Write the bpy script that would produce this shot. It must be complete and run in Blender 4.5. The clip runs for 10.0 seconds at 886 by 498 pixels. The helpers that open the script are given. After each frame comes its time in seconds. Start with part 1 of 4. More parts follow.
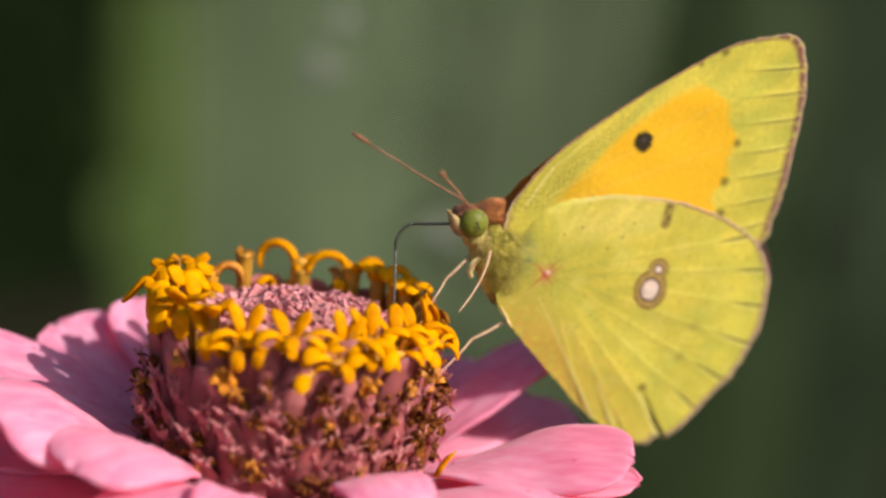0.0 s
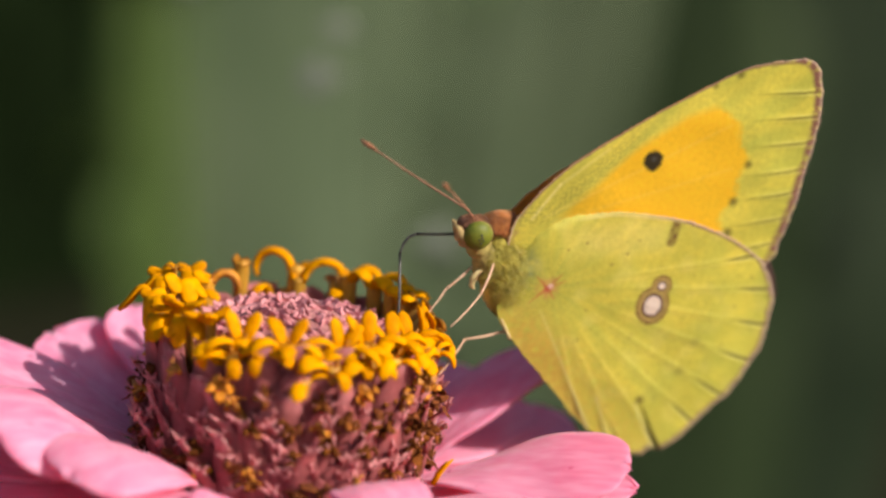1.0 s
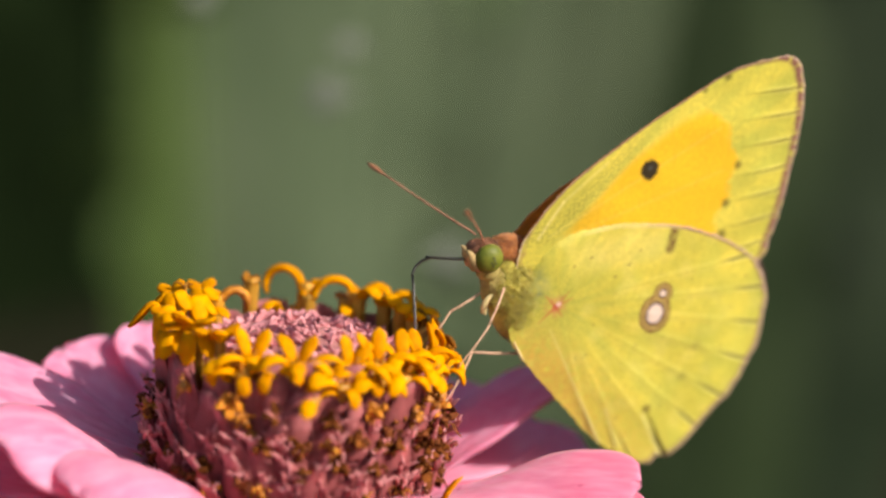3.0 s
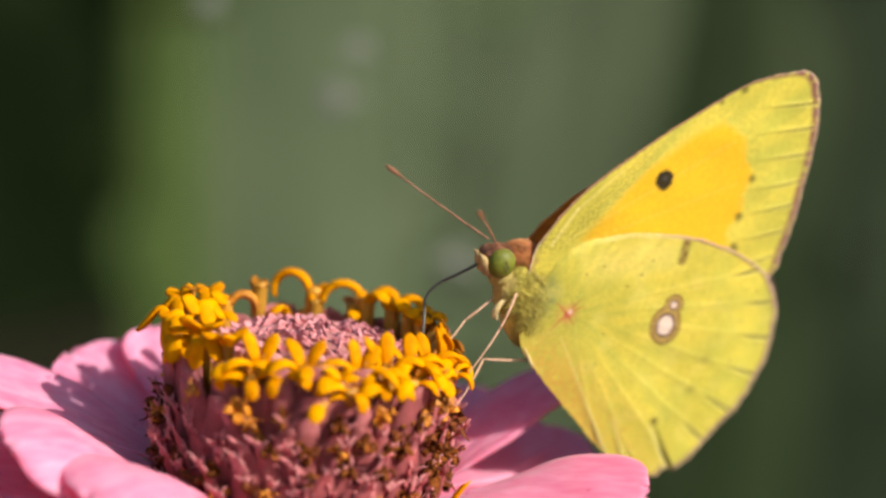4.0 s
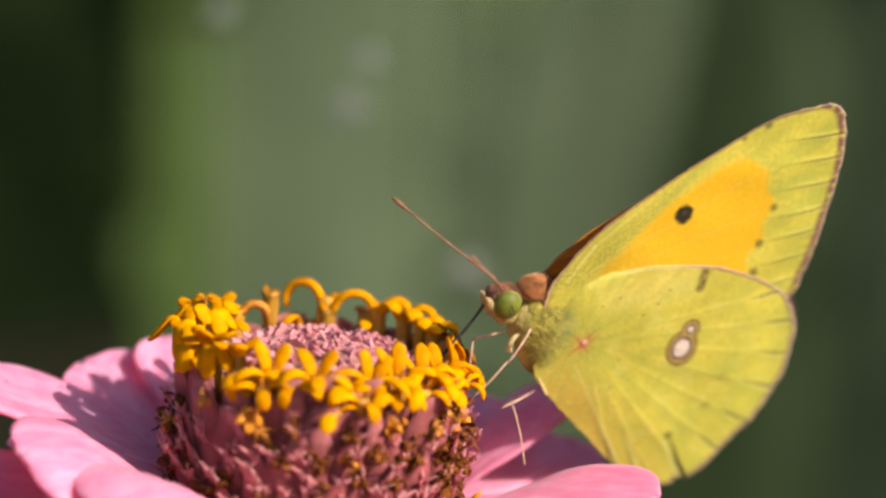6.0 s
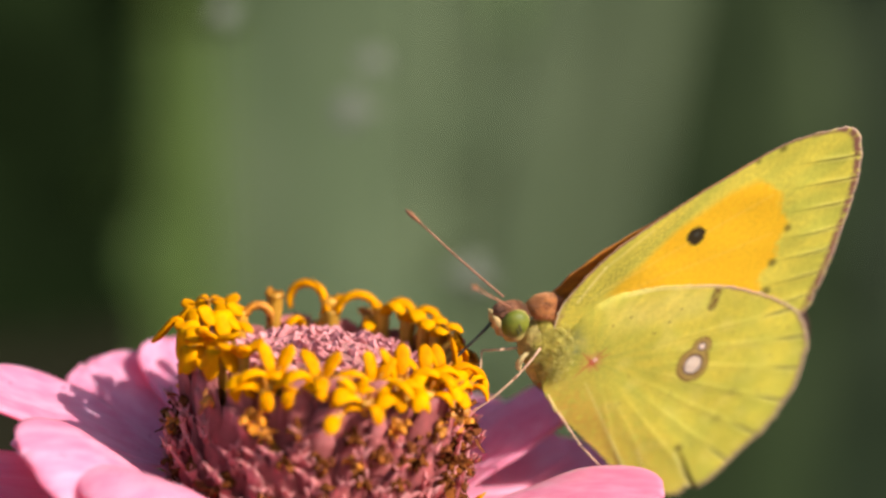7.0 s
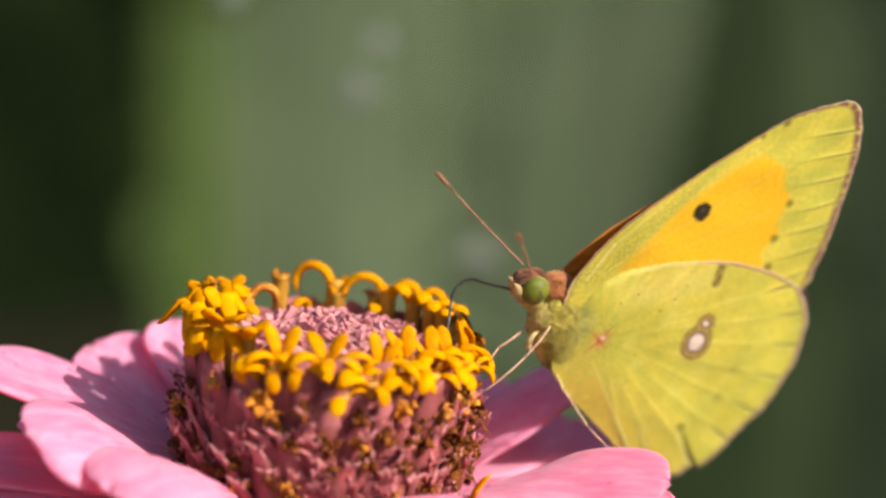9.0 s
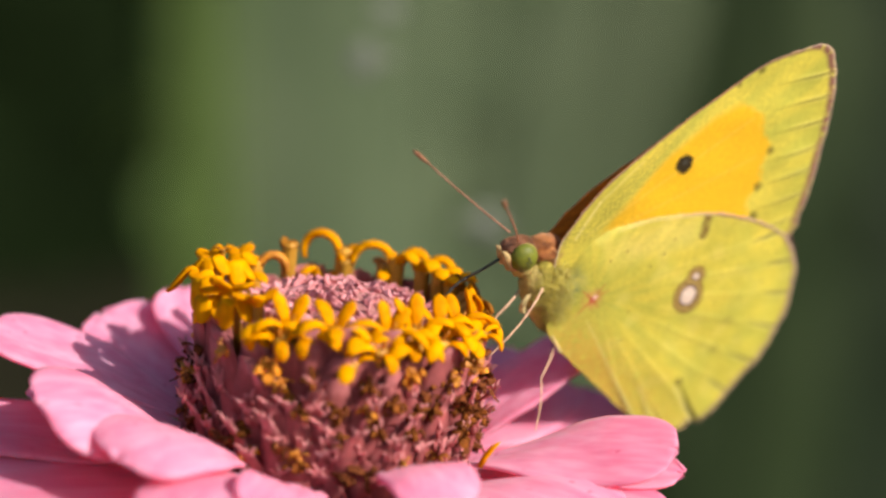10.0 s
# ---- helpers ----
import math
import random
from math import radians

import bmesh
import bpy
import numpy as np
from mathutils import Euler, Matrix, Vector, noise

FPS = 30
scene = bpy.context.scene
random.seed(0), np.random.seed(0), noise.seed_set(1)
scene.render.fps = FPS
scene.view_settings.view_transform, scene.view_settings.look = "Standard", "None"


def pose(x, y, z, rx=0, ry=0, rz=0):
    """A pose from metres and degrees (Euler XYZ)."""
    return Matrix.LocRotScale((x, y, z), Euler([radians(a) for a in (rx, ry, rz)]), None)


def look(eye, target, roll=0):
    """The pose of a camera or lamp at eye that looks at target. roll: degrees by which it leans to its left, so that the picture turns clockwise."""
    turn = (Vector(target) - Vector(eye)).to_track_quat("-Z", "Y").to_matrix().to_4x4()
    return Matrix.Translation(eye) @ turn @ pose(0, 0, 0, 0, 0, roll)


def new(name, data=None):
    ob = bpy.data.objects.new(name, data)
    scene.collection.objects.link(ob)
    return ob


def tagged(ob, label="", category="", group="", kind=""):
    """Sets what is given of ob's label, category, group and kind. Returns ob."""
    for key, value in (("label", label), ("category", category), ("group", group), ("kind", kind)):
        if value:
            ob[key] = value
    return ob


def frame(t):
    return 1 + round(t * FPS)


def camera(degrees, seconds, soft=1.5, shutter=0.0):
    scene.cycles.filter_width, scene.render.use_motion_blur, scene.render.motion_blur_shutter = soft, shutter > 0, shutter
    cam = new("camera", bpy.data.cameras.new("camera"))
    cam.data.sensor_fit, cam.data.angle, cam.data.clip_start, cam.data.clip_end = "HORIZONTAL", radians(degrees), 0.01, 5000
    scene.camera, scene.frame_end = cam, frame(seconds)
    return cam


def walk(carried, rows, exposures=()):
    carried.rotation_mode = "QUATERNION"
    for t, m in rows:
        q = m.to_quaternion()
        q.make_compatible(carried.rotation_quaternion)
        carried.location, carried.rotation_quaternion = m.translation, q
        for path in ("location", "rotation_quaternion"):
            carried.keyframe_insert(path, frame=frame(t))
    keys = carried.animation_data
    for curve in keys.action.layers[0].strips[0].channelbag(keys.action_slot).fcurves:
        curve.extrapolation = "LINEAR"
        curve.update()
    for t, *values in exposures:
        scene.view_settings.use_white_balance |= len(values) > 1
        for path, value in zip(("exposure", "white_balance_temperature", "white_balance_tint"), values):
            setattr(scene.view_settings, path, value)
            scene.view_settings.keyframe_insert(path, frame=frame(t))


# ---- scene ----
MM = 0.001
TILT = -10.0
EYE = Vector((0.0, -0.18219, 0.63212))
cam = camera(20.0, 10.0, soft=2.8)
cam.data.dof.use_dof = True
cam.data.dof.focus_distance = 0.184
cam.data.dof.aperture_fstop = 13.5
TURNS = [  # seconds, degrees to the left, degrees up from the first view
    (0.0, 0.0, 0.0), (0.5, -0.059, 0.119), (1.0, -0.079, 0.178), (1.5, -0.04, 0.316), (2.0, -0.04, 0.394),
    (3.5, 0.256, 0.631), (4.0, 0.335, 0.67), (4.5, 0.513, 0.809), (5.0, 0.553, 0.869), (5.5, 0.572, 0.888),
    (7.0, 0.691, 0.928), (7.5, 0.729, 0.947), (8.0, 0.75, 0.849), (8.5, 0.789, 0.71), (9.0, 0.829, 0.513),
    (9.5, 0.907, 0.277), (9.8, 1.026, -0.216), (10.0, 1.026, -0.216),
]
walk(cam, [(t, pose(*EYE, 90 + TILT + up, 0, left)) for t, left, up in TURNS],
     exposures=[(0.0, 0.12), (2.0, 0.20), (3.5, 0.27), (5.5, 0.33), (7.0, 0.45), (7.5, 0.47), (8.5, 0.46), (10.0, 0.29)])

# ---- light ----
SUN_FROM = Vector((0.77, -0.40, 0.56)).normalized()
world = bpy.data.worlds.new("sky")
scene.world = world
world.use_nodes = True
sky = world.node_tree.nodes.new("ShaderNodeTexSky")
sky.sky_type, sky.sun_disc, sky.dust_density = "NISHITA", False, 1.5
sky.sun_elevation = math.asin(SUN_FROM.z)
sky.sun_rotation = math.atan2(SUN_FROM.x, SUN_FROM.y)
world.node_tree.links.new(sky.outputs[0], world.node_tree.nodes["Background"].inputs[0])
world.node_tree.nodes["Background"].inputs[1].default_value = 0.115
sun = new("sun", bpy.data.lights.new("sun", "SUN"))
sun.data.energy, sun.data.angle, sun.data.color = 5.5, radians(0.5), (1.0, 0.943, 0.872)
scene.view_settings.use_white_balance = True
scene.view_settings.white_balance_temperature = 7000
sun.matrix_world = look(SUN_FROM * 5, (0, 0, 0))


# ---- materials ----
def material(name):
    m = bpy.data.materials.new(name)
    m.use_nodes = True
    return m, m.node_tree.nodes, m.node_tree.links, m.node_tree.nodes["Principled BSDF"]


def mottled(name, low, high, scale=600.0, rough=0.6, bump=0.3, stretch=(1, 1, 1), through_light=0.0, through_tint=None,
            vary=0.0, fine=4.0, sheen=0.0, gloss=0.5, specks=None):
    """A surface between two colours, mottled at two scales, with fine relief, and light shining through thin parts."""
    m, nodes, links, shader = material(name)
    where = nodes.new("ShaderNodeTexCoord")
    space = nodes.new("ShaderNodeMapping")
    space.inputs["Scale"].default_value = stretch
    links.new(where.outputs["Object"], space.inputs["Vector"])
    coarse, grain = nodes.new("ShaderNodeTexNoise"), nodes.new("ShaderNodeTexNoise")
    for tex, s, detail in ((coarse, scale, 3), (grain, scale * fine, 4)):
        tex.inputs["Scale"].default_value, tex.inputs["Detail"].default_value = s, detail
        links.new(space.outputs[0], tex.inputs["Vector"])
    both = nodes.new("ShaderNodeMath")
    both.operation = "MULTIPLY_ADD"
    links.new(grain.outputs["Fac"], both.inputs[0])
    both.inputs[1].default_value = 0.5
    links.new(coarse.outputs["Fac"], both.inputs[2])
    ramp = nodes.new("ShaderNodeValToRGB")
    ramp.color_ramp.elements[0].position, ramp.color_ramp.elements[1].position = 0.55, 0.95
    ramp.color_ramp.elements[0].color, ramp.color_ramp.elements[1].color = (*low, 1), (*high, 1)
    links.new(both.outputs[0], ramp.inputs[0])
    colour = ramp.outputs[0]
    if specks:
        spots, cutoff, blend = nodes.new("ShaderNodeTexNoise"), nodes.new("ShaderNodeMapRange"), nodes.new("ShaderNodeMix")
        spots.inputs["Scale"].default_value, spots.inputs["Detail"].default_value = 1100, 1
        links.new(where.outputs["Object"], spots.inputs["Vector"])
        cutoff.inputs["From Min"].default_value, cutoff.inputs["From Max"].default_value = 0.72, 0.76
        cutoff.inputs["To Max"].default_value = 0.6
        links.new(spots.outputs["Fac"], cutoff.inputs["Value"])
        blend.data_type = "RGBA"
        links.new(cutoff.outputs[0], blend.inputs[0])
        links.new(colour, blend.inputs[6])
        blend.inputs[7].default_value = (*specks, 1)
        colour = blend.outputs[2]
    if vary:
        info, hsv, spread = nodes.new("ShaderNodeObjectInfo"), nodes.new("ShaderNodeHueSaturation"), nodes.new("ShaderNodeMapRange")
        spread.inputs["To Min"].default_value, spread.inputs["To Max"].default_value = 1 - vary, 1 + vary
        links.new(info.outputs["Random"], spread.inputs["Value"])
        links.new(spread.outputs[0], hsv.inputs["Value"])
        links.new(colour, hsv.inputs["Color"])
        colour = hsv.outputs[0]
    links.new(colour, shader.inputs["Base Color"])
    shader.inputs["Roughness"].default_value = rough
    shader.inputs["Sheen Weight"].default_value = sheen
    shader.inputs["Specular IOR Level"].default_value = gloss
    relief = nodes.new("ShaderNodeBump")
    relief.inputs["Strength"].default_value, relief.inputs["Distance"].default_value = bump, 0.0002
    links.new(both.outputs[0], relief.inputs["Height"])
    links.new(relief.outputs[0], shader.inputs["Normal"])
    if through_light:
        thin, mix = nodes.new("ShaderNodeBsdfTranslucent"), nodes.new("ShaderNodeMixShader")
        if through_tint:
            thin.inputs[0].default_value = (*through_tint, 1)
        else:
            links.new(colour, thin.inputs[0])
        mix.inputs[0].default_value = through_light
        links.new(shader.outputs[0], mix.inputs[1])
        links.new(thin.outputs[0], mix.inputs[2])
        links.new(mix.outputs[0], nodes["Material Output"].inputs[0])
    return m


def patterned(name, rough=0.75, through_light=0.3, bump=0.25, scale=2500.0):
    """A wing's scales: the colours of its pattern, broken up by fine grain, thin enough to let light through."""
    m, nodes, links, shader = material(name)
    paint = nodes.new("ShaderNodeVertexColor")
    paint.layer_name = "pattern"
    where = nodes.new("ShaderNodeTexCoord")
    grain, patches = nodes.new("ShaderNodeTexNoise"), nodes.new("ShaderNodeTexNoise")
    for tex, s in ((grain, scale), (patches, 350.0)):
        tex.inputs["Scale"].default_value, tex.inputs["Detail"].default_value = s, 4
        links.new(where.outputs["Object"], tex.inputs["Vector"])
    both = nodes.new("ShaderNodeMath")
    both.operation = "ADD"
    links.new(grain.outputs["Fac"], both.inputs[0])
    links.new(patches.outputs["Fac"], both.inputs[1])
    spread = nodes.new("ShaderNodeMapRange")
    spread.inputs["From Min"].default_value, spread.inputs["From Max"].default_value = 0.6, 1.4
    spread.inputs["To Min"].default_value, spread.inputs["To Max"].default_value = 0.88, 1.12
    links.new(both.outputs[0], spread.inputs["Value"])
    hsv = nodes.new("ShaderNodeHueSaturation")
    links.new(spread.outputs[0], hsv.inputs["Value"])
    links.new(paint.outputs[0], hsv.inputs["Color"])
    links.new(hsv.outputs[0], shader.inputs["Base Color"])
    shader.inputs["Roughness"].default_value = rough
    relief = nodes.new("ShaderNodeBump")
    relief.inputs["Strength"].default_value, relief.inputs["Distance"].default_value = bump, 0.0001
    links.new(both.outputs[0], relief.inputs["Height"])
    links.new(relief.outputs[0], shader.inputs["Normal"])
    thin, mix = nodes.new("ShaderNodeBsdfTranslucent"), nodes.new("ShaderNodeMixShader")
    links.new(hsv.outputs[0], thin.inputs[0])
    mix.inputs[0].default_value = through_light
    links.new(shader.outputs[0], mix.inputs[1])
    links.new(thin.outputs[0], mix.inputs[2])
    links.new(mix.outputs[0], nodes["Material Output"].inputs[0])
    return m


PETAL = mottled("petal_pink", (0.84, 0.285, 0.51), (0.98, 0.56, 0.81), 90, 0.55, 0.25, (1, 7, 7), 0.50, (0.97, 0.24, 0.33), 0.06, sheen=0.2, specks=(0.50, 0.06, 0.20))
CORE = mottled("receptacle_brown", (0.24, 0.08, 0.08), (0.44, 0.19, 0.18), 500, 0.8, 0.6)
CHAFF_TIP = mottled("chaff_tip_pink", (0.53, 0.17, 0.19), (0.80, 0.40, 0.43), 700, 0.6, 0.3, (1, 1, 1), 0.3, None, 0.15)
YELLOW = mottled("floret_yellow", (0.53, 0.192, 0.001), (0.78, 0.338, 0.002), 350, 0.7, 0.3, (1, 1, 1), 0.15, (0.9, 0.30, 0.0), 0.10, gloss=0.05)
OCHRE = mottled("floret_tube_ochre", (0.30, 0.12, 0.01), (0.62, 0.32, 0.03), 500, 0.55, 0.4, (1, 1, 0.4), 0.15, None, 0.2)
WITHERED = mottled("withered_orange", (0.22, 0.06, 0.01), (0.75, 0.30, 0.02), 900, 0.6, 0.5, (1, 1, 1), 0.1, None, 0.3)
SPENT = mottled("spent_orange", (0.40, 0.125, 0.006), (0.74, 0.27, 0.01), 900, 0.6, 0.4, (1, 1, 1), 0.1, None, 0.2)
BROWN = mottled("withered_brown", (0.06, 0.016, 0.008), (0.20, 0.062, 0.02), 900, 0.85, 0.5, (1, 1, 1), 0, None, 0.3, gloss=0.05)
UMBER_FLORET = mottled("withered_umber", (0.20, 0.075, 0.008), (0.42, 0.17, 0.015), 700, 0.75, 0.4, (1, 1, 1), 0.2, None, 0.15, gloss=0.1)
STEM = mottled("stem_green", (0.05, 0.10, 0.02), (0.10, 0.18, 0.04), 300, 0.6, 0.4)
LEAF = mottled("leaf_green", (0.035, 0.075, 0.015), (0.09, 0.16, 0.03), 60, 0.5, 0.3, (1, 1, 1), 0.25, (0.18, 0.30, 0.03), 0.2)
WING = patterned("wing_scales")
FUR = mottled("fur_green", (0.27, 0.235, 0.03), (0.54, 0.455, 0.07), 900, 0.8, 0.6, (1, 1, 1), 0, None, 0, sheen=0.2)
TAN = mottled("hair_tan", (0.26, 0.17, 0.07), (0.52, 0.38, 0.16), 1200, 0.8, 0.4)
OLIVE = mottled("fur_olive", (0.20, 0.15, 0.04), (0.42, 0.34, 0.10), 900, 0.8, 0.5)
UMBER_FUR = mottled("fur_umber", (0.09, 0.032, 0.016), (0.28, 0.11, 0.05), 900, 0.85, 0.3)
RUST = mottled("fur_rust", (0.46, 0.145, 0.032), (0.68, 0.27, 0.06), 900, 0.8, 0.2, (1, 1, 1), 0, None, 0, sheen=0.3)
PALE = mottled("hair_cream", (0.40, 0.30, 0.12), (0.64, 0.52, 0.26), 1200, 0.8, 0.4)
EYE_GREEN = mottled("eye_green", (0.080, 0.098, 0.008), (0.15, 0.165, 0.018), 500, 0.55, 0.1, gloss=0.3)
DARK = mottled("proboscis_black", (0.010, 0.010, 0.008), (0.035, 0.03, 0.025), 1500, 0.35, 0.2)
LIMB = mottled("leg_straw", (0.45, 0.24, 0.15), (0.70, 0.46, 0.32), 1200, 0.6, 0.3)
HORN = mottled("antenna_russet", (0.28, 0.10, 0.055), (0.52, 0.25, 0.16), 1200, 0.6, 0.3)
HORN_TIP = mottled("antenna_club_brown", (0.18, 0.06, 0.03), (0.40, 0.16, 0.08), 1200, 0.6, 0.3)
SOIL = mottled("soil", (0.010, 0.011, 0.006), (0.028, 0.024, 0.014), 5, 0.95, 0.6, gloss=0.05)


# ---- small builders ----
def mesh_of(name, verts, faces, mat, smooth=True):
    me = bpy.data.meshes.new(name)
    me.from_pydata([tuple(v) for v in verts], [], [tuple(f) for f in faces])
    me.validate()
    me.materials.append(mat)
    if smooth:
        me.polygons.foreach_set("use_smooth", [True] * len(me.polygons))
    me.update()
    return me


def piece(name, me, parent, m=None, label=""):
    """One mesh object under a thing or a part; several may share a mesh."""
    ob = new(name, me)
    ob.parent = parent
    if m is not None:
        ob.matrix_basis = m
    return tagged(ob, label) if label else ob


def thing(name, m, label, category, group="", kind=""):
    ob = new(name)
    ob.matrix_basis = m
    return tagged(ob, label, category, group, kind)


def grid_faces(rows, cols, start=0, wrap=False, flip=False):
    out = []
    for i in range(rows - 1):
        for j in range(cols if wrap else cols - 1):
            a, b = start + i * cols + j, start + i * cols + (j + 1) % cols
            f = (a, b, b + cols, a + cols)
            out.append(f[::-1] if flip else f)
    return out


def sheet_solid(top, thick):
    """A thin solid from a grid of points (rows x cols x 3): a second skin lies thick under it, and the rim is closed."""
    rows, cols = top.shape[:2]
    du, dv = np.gradient(top, axis=0), np.gradient(top, axis=1)
    normal = np.cross(du, dv)
    normal /= np.linalg.norm(normal, axis=2, keepdims=True) + 1e-12
    under = top - normal * np.broadcast_to(np.asarray(thick), top.shape[:2])[..., None]
    verts = np.concatenate([top.reshape(-1, 3), under.reshape(-1, 3)])
    n = rows * cols
    faces = grid_faces(rows, cols) + grid_faces(rows, cols, n, flip=True)
    rim = [(0, j) for j in range(cols)] + [(i, cols - 1) for i in range(1, rows)]
    rim += [(rows - 1, j) for j in range(cols - 2, -1, -1)] + [(i, 0) for i in range(rows - 2, 0, -1)]
    ids = [i * cols + j for i, j in rim]
    faces += [(ids[k], ids[k] + n, ids[(k + 1) % len(ids)] + n, ids[(k + 1) % len(ids)]) for k in range(len(ids))]
    return verts, faces


def tube(points, radii, sides=8):
    """A round tube along points, with closed ends."""
    points = [Vector(p) for p in points]
    verts, faces = [], []
    side = None
    for k, p in enumerate(points):
        ahead = (points[min(k + 1, len(points) - 1)] - points[max(k - 1, 0)]).normalized()
        if side is None:
            side = ahead.orthogonal().normalized()
        side = (side - ahead * side.dot(ahead)).normalized()
        up = ahead.cross(side)
        for j in range(sides):
            a = 2 * math.pi * j / sides
            verts.append(p + (side * math.cos(a) + up * math.sin(a)) * radii[k])
    faces = grid_faces(len(points), sides, wrap=True)
    faces += [tuple(range(sides))[::-1], tuple((len(points) - 1) * sides + j for j in range(sides))]
    return verts, faces


def joined(*solids):
    verts, faces = [], []
    for v, f in solids:
        n = len(verts)
        verts += list(v)
        faces += [tuple(i + n for i in face) for face in f]
    return verts, faces


def blob(centre, size, rows=14, cols=18, rough=0.0, seed=0, point=0.0):
    """A rounded body; point draws its -x end out."""
    verts = []
    for i in range(rows + 1):
        a = math.pi * i / rows
        for j in range(cols):
            b = 2 * math.pi * j / cols
            v = Vector((-math.cos(a), math.sin(a) * math.cos(b), math.sin(a) * math.sin(b)))
            k = 1 + rough * noise.noise(v * 3.1 + Vector((seed, seed * 2.3, 0)))
            v = Vector((v.x * size[0] * (1 + point * max(0, -v.x)), v.y * size[1], v.z * size[2])) * k
            verts.append(Vector(centre) + v)
    return verts, grid_faces(rows + 1, cols, wrap=True)


def spline(knots, steps, closed=False):
    """A smooth line through the knots."""
    p = np.array(knots, float)
    n, out = len(p), []
    for i in range(n if closed else n - 1):
        a, b, c, d = (p[(i + k) % n] if closed else p[min(max(i + k, 0), n - 1)] for k in (-1, 0, 1, 2))
        for s in np.arange(steps) / steps:
            out.append(0.5 * (2 * b + (c - a) * s + (2 * a - 5 * b + 4 * c - d) * s**2 + (3 * b - 3 * c + d - a) * s**3))
    return np.array(out if closed else out + [p[-1]])


def ramp01(x, a, b):
    s = np.clip((x - a) / (b - a), 0, 1)
    return s * s * (3 - 2 * s)


# ---- garden behind ----
def ground():
    n = 41
    xs = np.linspace(-1, 1, n)
    verts = [(40 * np.sign(x) * abs(x) ** 2.5, 40 * np.sign(y) * abs(y) ** 2.5, 0.02 * noise.noise(Vector((x * 9, y * 9, 0)))) for y in xs for x in xs]
    ob = new("ground", mesh_of("ground", verts, grid_faces(n, n), SOIL))
    tagged(ob, "dark bare garden soil in shade under the plants", "ground", kind="structure")


def leaf_mesh(name, length, width, droop, mat):
    us, vs = np.linspace(0, 1, 9), np.linspace(-1, 1, 5)
    top = np.array([[(length * u, v * width / 2 * math.sin(math.pi * (0.06 + 0.94 * u) ** 0.8) ** 0.8, -droop * length * u * u + 0.12 * width * v * v)
                     for v in vs] for u in us])
    return sheet_solid(top, 0.0006)


def broad_leaf(height, width, lean, bow, seed):
    """An upright broad leaf, standing from the ground: pointed at its top, folded a little along its midrib."""
    rnd = random.Random(seed)
    us, vs = np.linspace(0, 1, 30), np.linspace(-1, 1, 13)
    top = np.zeros((30, 13, 3))
    for i, u in enumerate(us):
        w = width / 2 * (0.30 + 0.70 * float(ramp01(u, 0.02, 0.30))) * (1 - float(ramp01(u, 0.72, 1.0)) * 0.94)
        for j, v in enumerate(vs):
            wave = 0.006 * noise.noise(Vector((u * 6, v * 1.5, seed)))
            top[i, j] = (v * w + lean * u * u, 0.05 * w * v * v + bow * u * u + wave, height * u)
    return sheet_solid(top, 0.0012)


def broad_plant(where, leaves, mat, label, seed, spread=0.02, small_leaves=8):
    """A clump of broad upright leaves round a stalk, with smaller leaves between them."""
    root = thing("garden_plant", pose(*where), label, "plant", "plants behind the flower")
    stalk = tube([(0, 0.02, 0), (0.004, 0.022, 0.4), (0, 0.02, 0.85)], [0.012, 0.010, 0.006], 10)
    piece("stalk", mesh_of("stalk", *stalk, STEM), root)
    for k, (x, y, turn, height, width, lean, bow) in enumerate(leaves):
        me = mesh_of("leaf", *broad_leaf(height, width, lean, bow, seed + k), mat)
        piece("leaf", me, root, pose(x, y, 0, 0, 0, turn))
    rnd = random.Random(seed)
    small = [mesh_of("side_leaf", *leaf_mesh("leaf", 0.05 + 0.018 * k, 0.026 + 0.008 * k, 0.25 + 0.2 * k, mat), mat) for k in range(3)]
    for k in range(small_leaves):
        way = rnd.uniform(-180, 180)
        at = pose(rnd.gauss(0, spread), rnd.uniform(-0.03, -0.012), rnd.uniform(0.16, 0.60), 0, 0, way)
        piece("side_leaf", rnd.choice(small), root, at @ pose(0, 0, 0, rnd.uniform(-50, 50), rnd.uniform(-75, 40), 0))


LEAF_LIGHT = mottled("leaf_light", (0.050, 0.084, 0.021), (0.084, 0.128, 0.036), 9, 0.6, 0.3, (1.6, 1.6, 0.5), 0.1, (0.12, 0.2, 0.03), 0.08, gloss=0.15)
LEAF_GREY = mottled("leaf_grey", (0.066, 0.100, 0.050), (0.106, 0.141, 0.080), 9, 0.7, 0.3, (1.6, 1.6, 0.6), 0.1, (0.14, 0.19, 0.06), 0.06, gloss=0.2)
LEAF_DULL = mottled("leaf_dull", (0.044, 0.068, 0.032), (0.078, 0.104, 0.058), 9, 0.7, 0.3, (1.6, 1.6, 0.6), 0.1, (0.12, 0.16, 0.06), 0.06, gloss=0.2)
# leaf green darkened in its base colour to stand for half shade
LEAF_HALF_SHADE = mottled("leaf_half_shade", (0.010, 0.022, 0.007), (0.027, 0.044, 0.016), 8, 0.6, 0.3, (1.6, 1.6, 0.6), 0.1, (0.06, 0.1, 0.02), 0.08, gloss=0.15)
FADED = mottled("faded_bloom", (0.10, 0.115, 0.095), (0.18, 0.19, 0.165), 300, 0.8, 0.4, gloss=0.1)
# a darker copy of the leaf green, with full shade put into the colour
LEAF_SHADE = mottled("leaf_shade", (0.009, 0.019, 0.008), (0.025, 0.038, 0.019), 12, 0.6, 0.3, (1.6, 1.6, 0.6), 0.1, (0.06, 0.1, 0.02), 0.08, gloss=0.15)
